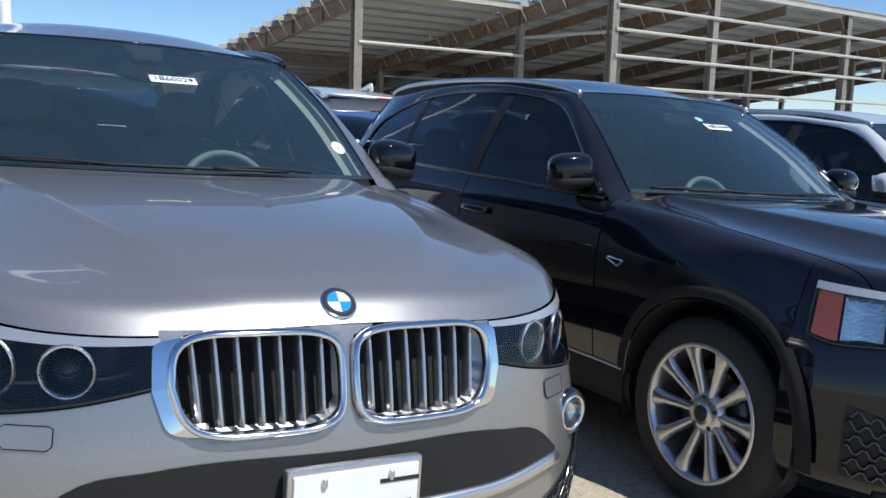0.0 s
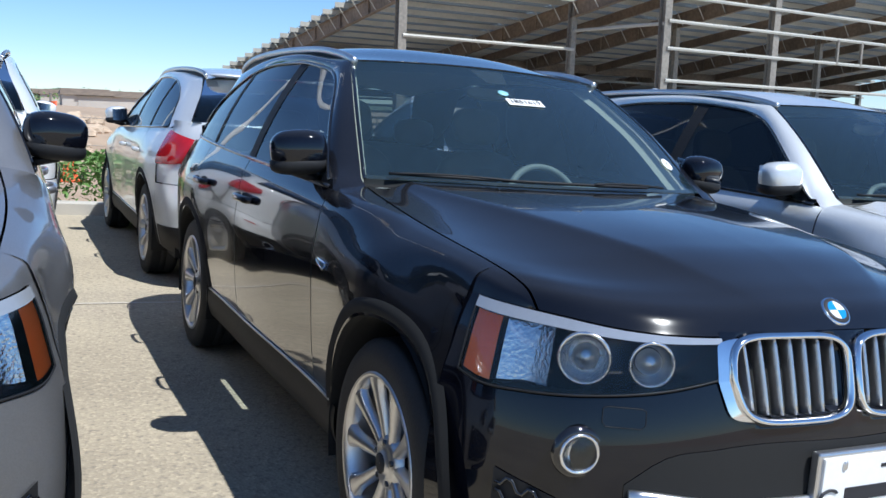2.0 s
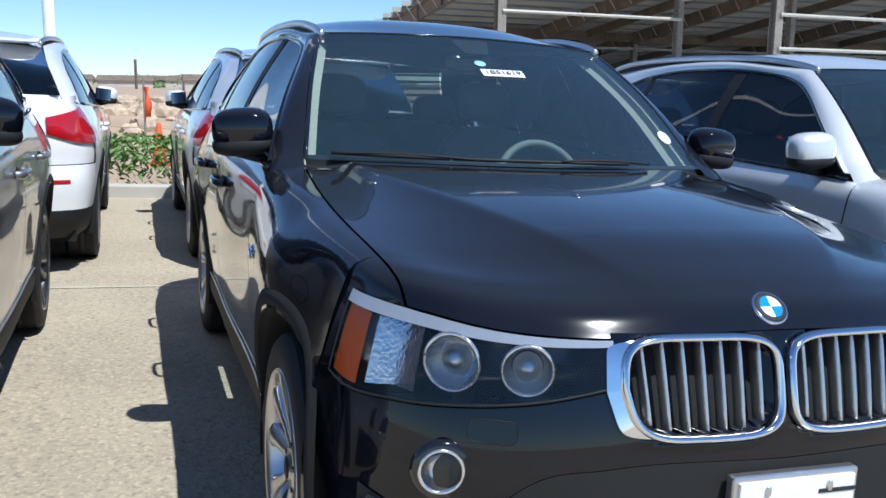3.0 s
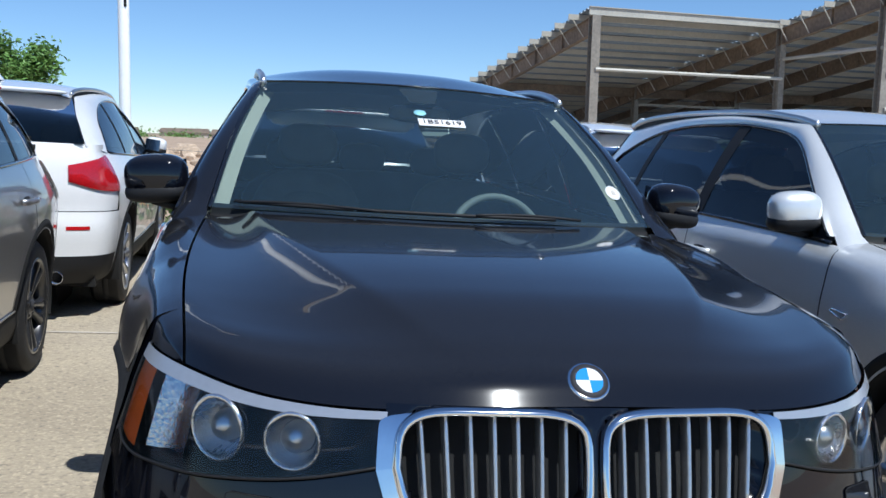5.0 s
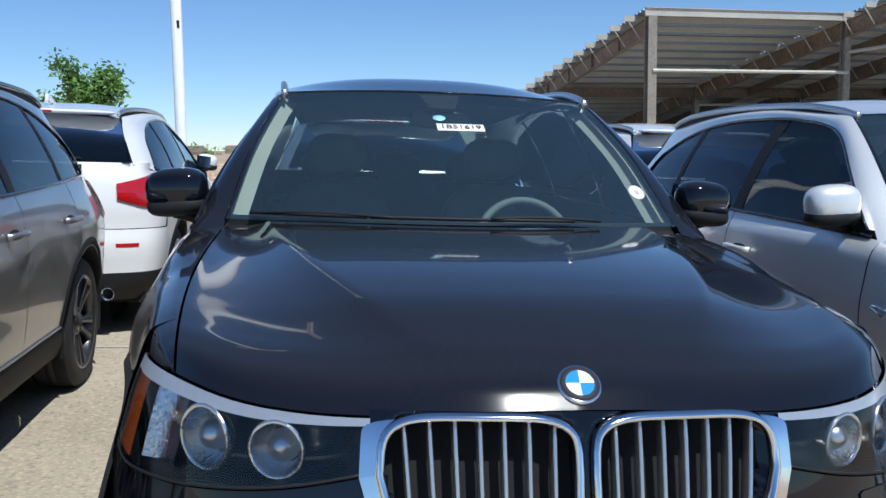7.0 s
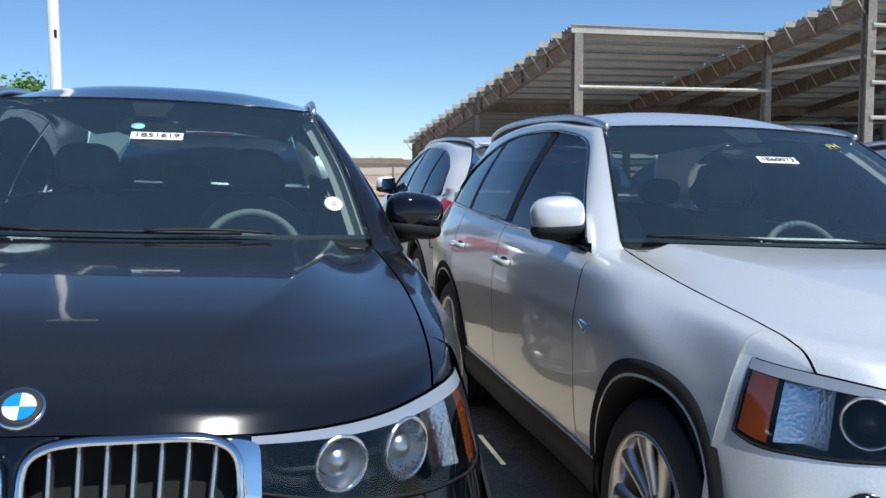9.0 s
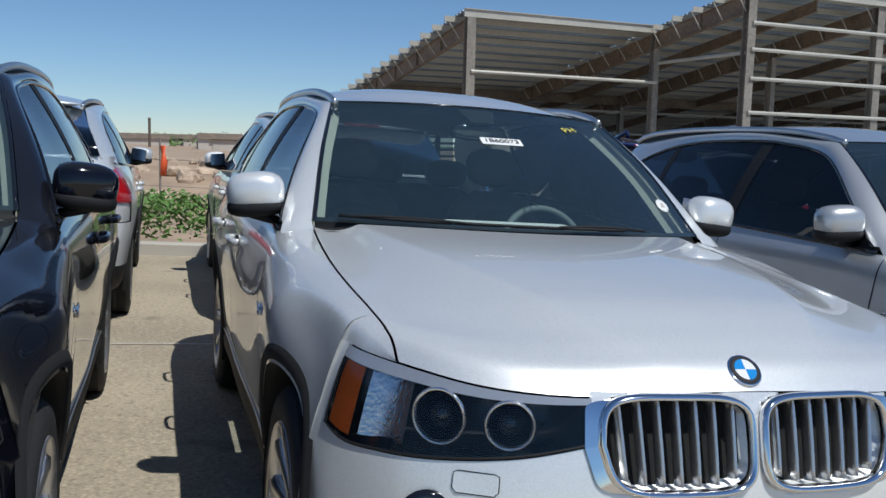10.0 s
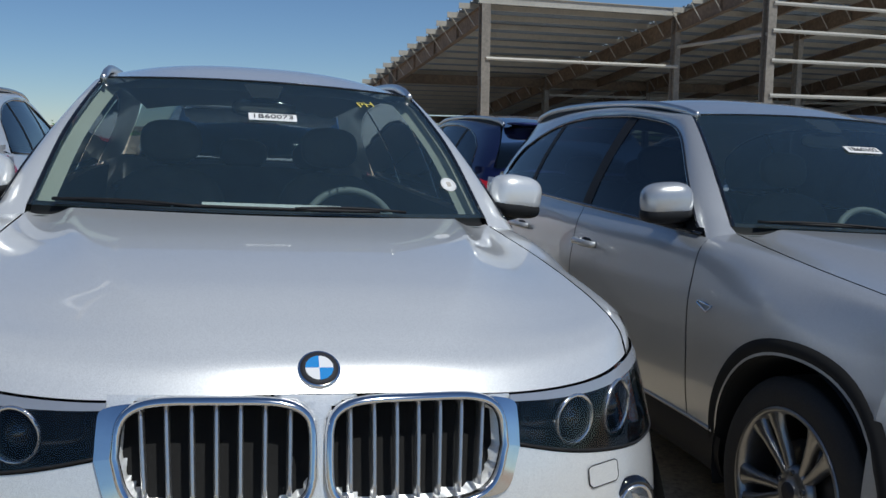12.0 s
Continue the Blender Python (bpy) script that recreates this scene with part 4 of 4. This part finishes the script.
CAR_D = make_car("titan", on_lot(8.19, 1.48), "dark silver SUV with twin-spoke wheels", "grey_alloy", "twin")
make_car("titan", on_lot(10.9, 1.6), "dark silver SUV at the row's far part", "alloy", "ten")
make_car("white", on_lot(0.95, 11.15, 180), "white SUV nosed up to the kerb")
make_car("silver", on_lot(3.42, 11.15, 180), "silver SUV nosed up to the kerb")
make_car("white", on_lot(5.95, 11.15, 180), "white SUV beside a silver one at the kerb")
make_car("blue", on_lot(8.4, 11.15, 180), "dark blue SUV nosed up to the kerb")
make_car("white", on_lot(10.9, 11.15, 180), "white SUV at the kerb's far part")
screen_tag(CAR_A, "1B60029", 0.08, 0.635)
screen_tag(CAR_B, "1B51619", 0.065, 0.635)
screen_tag(CAR_C, "1B60073", 0.03, 0.635)
screen_tag(CAR_D, "1B60102", 0.03, 0.635)
plate(CAR_A)
plate(CAR_B)

# ---- ground ----


pavement = thing("pavement", grid(lambda x, y: (x, y, -SLOPE * x), np.linspace(-14, 24, 20), np.linspace(-25, 11.25, 20)), "lot", "sunlit tan concrete car park with fine cracks", "pavement", "structure")
far = [-2500, -600, -200, -80, -40, -14.02, -7, 0, 8, 16, 24.02, 34, 60, 100, 200, 600, 2500]
ground = thing("ground", grid(lambda x, y: (x, y, (-SLOPE * x if abs(x) < 25 else -SLOPE * 24 * (1 if x > 0 else -0.58)) - 0.06), far, [-2500, -600, -100, -25, 0, 11.2, 14, 20, 40, 80, 200, 600, 2500]), "dirt", "bare tan earth of a building site", "ground", "structure")


def kerb_line():
    prof = [(11.2, -0.1), (11.2, 0.13), (11.22, 0.15), (11.36, 0.15), (11.37, 0.14), (11.37, -0.1)]
    for k in range(12):
        a, b = -12 + 3 * k, -12 + 3 * k + 2.99
        vf = grid(lambda x, j: (x, prof[j][0], prof[j][1] - SLOPE * x), (a, b), range(6))
        thing("kerb", vf, "kerb", "pale cast concrete kerb along the planting", "kerb", "structure")


kerb_line()


def stall_lines():
    vf = grid(lambda a, b: (a, b, -SLOPE * a + 0.0045), np.linspace(-6, 14, 20), (6.27, 6.305))
    thing("stall_line", vf, "line", "faded white painted line between the rows", "road marking", "structure")


stall_lines()


def leaf_cloud(count, spot, size):
    """Many small folded leaves; spot gives a random place for each."""
    vs, fs = [], []
    for _ in range(count):
        c = Vector(spot())
        m = Euler((random.uniform(-1.2, 1.2), random.uniform(-1.2, 1.2), random.uniform(0, 6.3))).to_matrix()
        a = size * random.uniform(0.6, 1.3)
        k = len(vs)
        vs += [c + m @ Vector(p) * a for p in ((0, -1, 0), (0.42, -0.1, 0.16), (0, 1, 0.05), (-0.42, -0.1, 0.16))]
        fs += [(k, k + 1, k + 2), (k, k + 2, k + 3)]
    return vs, fs


def hedge_spot():
    x, y = random.uniform(-5, 15), random.uniform(11.45, 12.5)
    top = 0.58 + 0.16 * noise.noise((x * 1.4, y * 1.4, 0)) + 0.10 * noise.noise((x * 5, y * 5, 3))
    q = random.random() ** 0.5
    return (x, y + random.gauss(0, 0.04), -SLOPE * x + 0.08 + top * q)


thing("hedge", leaf_cloud(24000, hedge_spot, 0.045), "leaf", "low leafy green shrubs planted behind the kerb", "hedge", "stuff")

# ---- building site and distance ----
rock_rng = random.Random(5)


def stone(c, r):
    bm = bmesh.new()
    bmesh.ops.create_icosphere(bm, subdivisions=2, radius=1)
    k = [rock_rng.uniform(0.6, 1.2) for _ in range(3)]
    o = rock_rng.uniform(0, 50)
    for v in bm.verts:
        f = 1 + 0.45 * noise.noise(v.co * 1.3 + Vector((o, o, o)))
        v.co = Vector((c[0] + v.co.x * r * f * k[0], c[1] + v.co.y * r * f * k[1], c[2] + v.co.z * r * f * 0.7 * k[2]))
    bm.verts.ensure_lookup_table()
    out = [tuple(v.co) for v in bm.verts], [tuple(v.index for v in f.verts) for f in bm.faces]
    bm.free()
    return out


def mound(a, b):
    h = max(0, 1 - ((b - 27) / 8) ** 2) * (0.7 + 0.35 * noise.noise((a * 0.25, b * 0.25, 0)))
    return (a, b, -SLOPE * max(-24, min(24, a)) - 0.08 + h + 0.06 * noise.noise((a * 1.5, b * 1.5, 2)))


rocks = []
for _ in range(420):
    x, y = rock_rng.uniform(-8, 16), rock_rng.uniform(19, 33)
    rocks.append(stone((x, y, mound(x, y)[2] + 0.05), rock_rng.uniform(0.10, 0.42)))
thing("rubble", join(*rocks), "rock", "heaps of broken tan rock and earth", "rubble", "stuff")


thing("earth_bank", grid(mound, np.linspace(-30, 24, 90), np.linspace(18, 36, 40)), "dirt", "low bank of loose tan earth", "ground", "structure", smooth=True)


def traffic_cone(x, y):
    root = new("traffic_cone")
    root.location = (x, y, -SLOPE * x - 0.06)
    tagged(root, "orange plastic traffic cone standing on earth", "traffic cone")
    up = Matrix.Rotation(radians(-90), 4, "Y")
    thing("base", box((0, 0, 0.02), (0.19, 0.19, 0.02), 0.01), "cone", parent=root)
    thing("cone_body", placed(lathe([(0.14, 0.04), (0.13, 0.06), (0.035, 0.70), (0.03, 0.71), (0.001, 0.71)], 24), up), "cone", parent=root, smooth=True)


traffic_cone(2.55, 16.5)


def fence_post(x, y, flag):
    root = new("site_post")
    root.location = (x, y, -SLOPE * x - 0.06)
    tagged(root, "thin steel site post with orange mesh" if flag else "thin bare steel fence post", "post", "site fence posts")
    thing("stake", tube([(0, 0, 0), (0, 0, 1.45)], 0.02, seg=8), "steel", parent=root)
    if flag:
        thing("mesh_roll", tube([(0.05, 0, 0.75), (0.07, 0.01, 1.0), (0.05, 0, 1.3)], 0.07, 0.06, 10), "cone", parent=root, smooth=True)


for x, f in ((-6, 0), (-3.0, 0), (-0.6, 0), (2.35, 1), (4.55, 1), (6.4, 0), (8.6, 0)):
    fence_post(x, 18.0, f)
for z in (0.55, 1.05):
    thing("fence_wire", tube([(x, 18.0, -SLOPE * x - 0.06 + z) for x in (-6, 0, 9)], 0.006, seg=4), "steel", "thin wire strung along site posts", "wire")


def light_pole():
    root = new("light_pole")
    root.location = (1.17, 13.2, -0.1)
    tagged(root, "tall white round steel car park light pole", "lamp post")
    thing("footing", placed(lathe([(0.26, 0), (0.26, 0.5), (0.24, 0.53), (0.001, 0.53)], 28), Matrix.Rotation(radians(-90), 4, "Y")), "kerb", parent=root, smooth=True)
    thing("shaft", tube([(0, 0, 0.53), (0, 0, 0.54), (0, 0, 5), (0, 0, 9.98), (0, 0, 10)], 0.075, seg=20), "pole", parent=root, smooth=True)
    thing("access_cover", box((0.03, -0.074, 3.05), (0.018, 0.006, 0.05), 0.003), "plastic", parent=root)
    thing("lamp_head", box((0, 0, 10.05), (0.5, 0.18, 0.06), 0.03), "pole", parent=root)


light_pole()


def tree(x, y, height, spread, leaves, label):
    root = new("tree")
    root.location = (x, y, -SLOPE * max(-24, min(24, x)) - 0.08)
    tagged(root, label, "tree")
    rng = random.Random(int(x * 10 + y))
    limbs, tips = [], []
    limbs.append(tube([(0, 0, 0), (0.03, 0, height * 0.25), (0, 0.04, height * 0.45)], 0.09, seg=8))
    for k in range(9):
        a = k * 2.4
        z0 = height * rng.uniform(0.3, 0.5)
        e = Vector((spread * rng.uniform(0.3, 0.8) * math.cos(a), spread * rng.uniform(0.3, 0.8) * math.sin(a), height * rng.uniform(0.55, 0.93)))
        mid = Vector((e.x * 0.4, e.y * 0.4, (z0 + e.z) / 2))
        limbs.append(tube([(0, 0, z0), mid, e], 0.03, seg=6))
        tips += [mid, e, (mid + e) / 2, e + Vector((rng.gauss(0, 0.25), rng.gauss(0, 0.25), 0.2))]
    thing("trunk", join(*limbs), "bark", parent=root, smooth=True)

    def spot():
        c = rng.choice(tips)
        return c + Vector((rng.gauss(0, 0.24), rng.gauss(0, 0.24), rng.gauss(0, 0.24)))
    thing("crown", leaf_cloud(leaves, spot, 0.13), "leaf", parent=root)


tree(-6.1, 40, 5.15, 1.35, 5200, "young broadleaf tree with a ragged green crown")
tree(-8.2, 44, 4.3, 1.2, 1600, "small broadleaf tree beyond the car park")


def hills():
    for k, (y, h, mat) in enumerate(((420, 6.0, "far_green"), (260, 2.6, "dirt"))):
        xs = np.linspace(-500, 600, 160)
        vf = grid(lambda x, q: (x, y + 60 * q, -1.5 + (h * (0.6 + 0.5 * noise.noise((x * 0.012, k, 0)) + 0.25 * noise.noise((x * 0.06, k, 4)))) * (1 - abs(2 * q - 1))), xs, np.linspace(0, 1, 5))
        thing("backdrop", vf, mat, "low scrubby hills on the horizon", "hills", "structure", smooth=True)


hills()
far_rng = random.Random(3)
for k in range(16):
    x, y = far_rng.uniform(-60, 60), far_rng.uniform(170, 260)
    w, h = far_rng.uniform(4, 8), far_rng.uniform(1.6, 2.4)
    root = new("far_house")
    root.location = (x, y, -0.9)
    tagged(root, "small tan house far across the building site", "house", "far houses")
    thing("wall", box((0, 0, h / 2), (w, 4, h / 2)), "far_wall", parent=root)
    roofing = [(-w - 0.4, -4.4, h), (w + 0.4, -4.4, h), (w + 0.4, 4.4, h), (-w - 0.4, 4.4, h), (-w, 0, h + 1.1), (w, 0, h + 1.1)]
    thing("roof", (roofing, [(0, 1, 5, 4), (2, 3, 4, 5), (1, 2, 5), (3, 0, 4), (3, 2, 1, 0)]), "rust", parent=root)


def bush_spot():
    k = far_rng.randrange(34)
    r = random.Random(k)
    c = Vector((r.uniform(-70, 90), r.uniform(150, 300), r.uniform(-0.5, 0.8)))
    return c + Vector((far_rng.gauss(0, 2.2), far_rng.gauss(0, 1.6), abs(far_rng.gauss(0, 0.75))))


thing("far_trees", leaf_cloud(16000, bush_spot, 0.36), "leaf", "distant clumps of trees across the site", "trees", "stuff")
thing("utility_pole", tube([(2.8, 160, -1), (2.8, 160, 2), (2.8, 160, 4.6)], 0.22, seg=8), "bark", "dark bare wooden pole far off", "utility pole")

# ---- steel frame building ----


def beam(a, b, wide, deep, web=0.02):
    """An I-beam from a to b (its top line), wide and deep."""
    a, b = Vector(a), Vector(b)
    d = (b - a)
    side = Vector((d.y, -d.x, 0)).normalized() if abs(d.x) + abs(d.y) > 1e-6 else Vector((1, 0, 0))
    down = Vector((0, 0, -1)) if abs(d.x) + abs(d.y) > 1e-6 else Vector((0, 1, 0))
    w, t = wide / 2, 0.03
    rim = [(-w, 0), (w, 0), (w, t), (web, t), (web, deep - t), (w, deep - t), (w, deep), (-w, deep), (-w, deep - t), (-web, deep - t), (-web, t), (-w, t)]
    vs = [p + side * x + down * z for p in (a, b) for x, z in rim]
    ends = [(0, 1, 2, 3, 10, 11), (3, 4, 9, 10), (4, 5, 6, 7, 8, 9)]
    fs = [(k, (k + 1) % 12, (k + 1) % 12 + 12, k + 12) for k in range(12)] + [tuple(reversed(e)) for e in ends] + [tuple(k + 12 for k in e) for e in ends]
    return vs, fs


FRAME = new("steel_frame_building")
FRAME.matrix_world = pose(16.6, 36.0, -0.75, 0, 0, 5.8)
tagged(FRAME, "unfinished steel frame building with a ribbed metal deck roof", "building")
TOP = 7.45
LINES = [0.0, 9.05, 15.7, 26.9, 38.0, 49.0]
FALL, DEEP, WIDE = 0.155, 25.0, 49.5


def frame_part(name, vf, mat, label=""):
    return thing(name, vf, mat, label, parent=FRAME)


def build_frame():
    def high(y):
        return TOP - FALL * y

    def near(x):
        return -6.0 if x >= 9 else 0.0
    for x in LINES:
        y0 = near(x)
        frame_part("rafter", beam((x, y0, high(y0) - 0.30), (x, DEEP, high(DEEP) - 0.30), 0.22, 0.70), "rust")
        for y in [y0] + [v for v in (0, 12.5, DEEP) if v > y0 + 1]:
            big = 0.38 if y == y0 else 0.28
            frame_part("column", placed(beam((0, 0, 0), (0, 0, high(y) - 0.30), big, 0.36), pose(x, y - 0.18, 0)), "steel")
        for k in range(1, 12):
            y = y0 + k * 2.9
            if y < DEEP - 0.5:
                frame_part("stiffener", box((x, y, high(y) - 0.65), (0.11, 0.05, 0.34)), "rust")
    for k in range(5):
        x = (LINES[k] + LINES[k + 1]) / 2
        y0 = near(LINES[k])
        if k:
            frame_part("rafter", beam((x, y0, high(y0) - 0.30), (x, DEEP, high(DEEP) - 0.30), 0.16, 0.45), "rust")
    y = -5.9
    while y < DEEP + 0.4:
        x0 = -0.8 if y > -0.1 else 8.5
        mid, half = (x0 + WIDE) / 2, (WIDE - x0) / 2
        lip = join(box((mid, y, high(y) - 0.17), (half, 0.012, 0.11)), box((mid, y + 0.05, high(y) - 0.275), (half, 0.05, 0.006)))
        frame_part("purlin", lip, "steel_grey")
        for x in LINES:
            if x > 1 or y > 0:
                frame_part("flange_brace", tube([(x - 0.10, y, high(y) - 0.95), (x - 0.60, y + 0.02, high(y) - 0.26)], 0.025, seg=5), "steel_grey")
        y += 1.34

    def sheet(x0, x1, y0, y1):
        ys, n = [], int((y1 - y0) / 0.30)
        rib = ((0, 0), (0.10, 0), (0.13, 0.07), (0.27, 0.07))
        for k in range(n):
            ys += [(y0 + 0.30 * k + a, high(y0 + 0.30 * k + a) - 0.05 + b) for a, b in rib]
        return grid(lambda x, j: (x, ys[j][0], ys[j][1]), (x0, x1), range(len(ys)))
    for k in range(5):
        a, b = LINES[k] - (0.3 if k == 0 else 0.0), LINES[k + 1] - 0.01
        frame_part("roof_deck", sheet(a, b, -6.1 if k else 0.0, DEEP + 0.4), "deck")
    frame_part("eave_beam", beam((-0.3, -0.08, TOP + 0.05), (9.05, -0.08, TOP + 0.05), 0.16, 0.34), "steel_grey")
    frame_part("eave_beam", beam((9.05, -6.2, high(-6) + 0.05), (WIDE, -6.2, high(-6) + 0.05), 0.16, 0.34), "steel_grey")
    frame_part("girt", tube([(0, -0.2, TOP - 2.45), (9.05, -0.2, TOP - 2.45)], 0.06, 0.08, 6), "steel_grey")
    for z in (TOP - 0.5, TOP - 1.5, TOP - 2.6, TOP - 3.9):
        frame_part("girt", tube([(9.05, -6.22, z), (WIDE, -6.22, z)], 0.05, 0.08, 6), "steel_grey")
        frame_part("girt", tube([(9.05, 12.4, z - 0.6), (WIDE, 12.4, z - 0.6)], 0.05, 0.08, 6), "steel_grey")
    frame_part("girt", tube([(9.05, -6.1, TOP - 1.6), (9.05, 0, TOP - 1.6)], 0.05, 0.08, 6), "steel_grey")
    for x in (20.0, 21.8, 30.5, 32.0):
        frame_part("door_post", box((x, -6.22, TOP - 2.05), (0.06, 0.06, 0.55)), "steel")
    for yy in (12.5, DEEP):
        frame_part("cross_beam", beam((0, yy, high(yy) - 0.35), (WIDE, yy, high(yy) - 0.35), 0.18, 0.5), "rust")
    for z in (0.4, 0.8, 1.25, 1.7, 2.15, 2.6):
        frame_part("girt", tube([(0, DEEP + 0.1, z), (WIDE, DEEP + 0.1, z)], 0.05, 0.10, 6), "steel_grey")


build_frame()


def extras():
    # apron hidden behind the cars, kept pale to bounce light onto the deck
    hard = grid(lambda x, y: (x, y, -SLOPE * min(24, x) - 0.03), np.linspace(12, 90, 12), np.linspace(14, 75, 8))
    thing("road", hard, "bounce_apron", "unseen pale apron added to reflect light under the steel frame", "road", "structure")
    m = CAR_C
    sheet = link_part("paper_sheet", mesh_of("paper_sheet", box((0.02, 1.62, 1.135), (0.24, 0.10, 0.0015)), False), MAT["paper"], m, "white paper sheet lying on the dashboard")
    p, q, w = Vector(windscreen(0.62, 0.80)), Vector(windscreen(0.62, 0.85)), Vector(windscreen(0.68, 0.80))
    ax, ay = (w - p).normalized(), (q - p).normalized()
    turn = Matrix.Translation(p + ax.cross(ay).normalized() * 0.004) @ Matrix((ax, ay, ax.cross(ay).normalized())).transposed().to_4x4()
    link_part("screen_writing", mesh_of("screen_writing", placed(text_mesh("PH", 0.06), turn @ pose(0, 0, 0, 0, 0, 12)), False), MAT["crayon"], m, "yellow crayon letters on the glass")
    p, q, w = Vector(windscreen(-0.045, 0.715)), Vector(windscreen(-0.045, 0.76)), Vector(windscreen(0.01, 0.715))
    ax, ay = (w - p).normalized(), (q - p).normalized()
    turn = Matrix.Translation(p + ax.cross(ay).normalized() * 0.004) @ Matrix((ax, ay, ax.cross(ay).normalized())).transposed().to_4x4() @ Matrix.Rotation(radians(-90), 4, "Y")
    link_part("round_sticker", mesh_of("blue_sticker", placed(lathe([(0.023, 0), (0.023, 0.001), (0.0003, 0.001)], 24), turn)), MAT["sky_blue"], CAR_B, "pale blue round sticker")


extras()
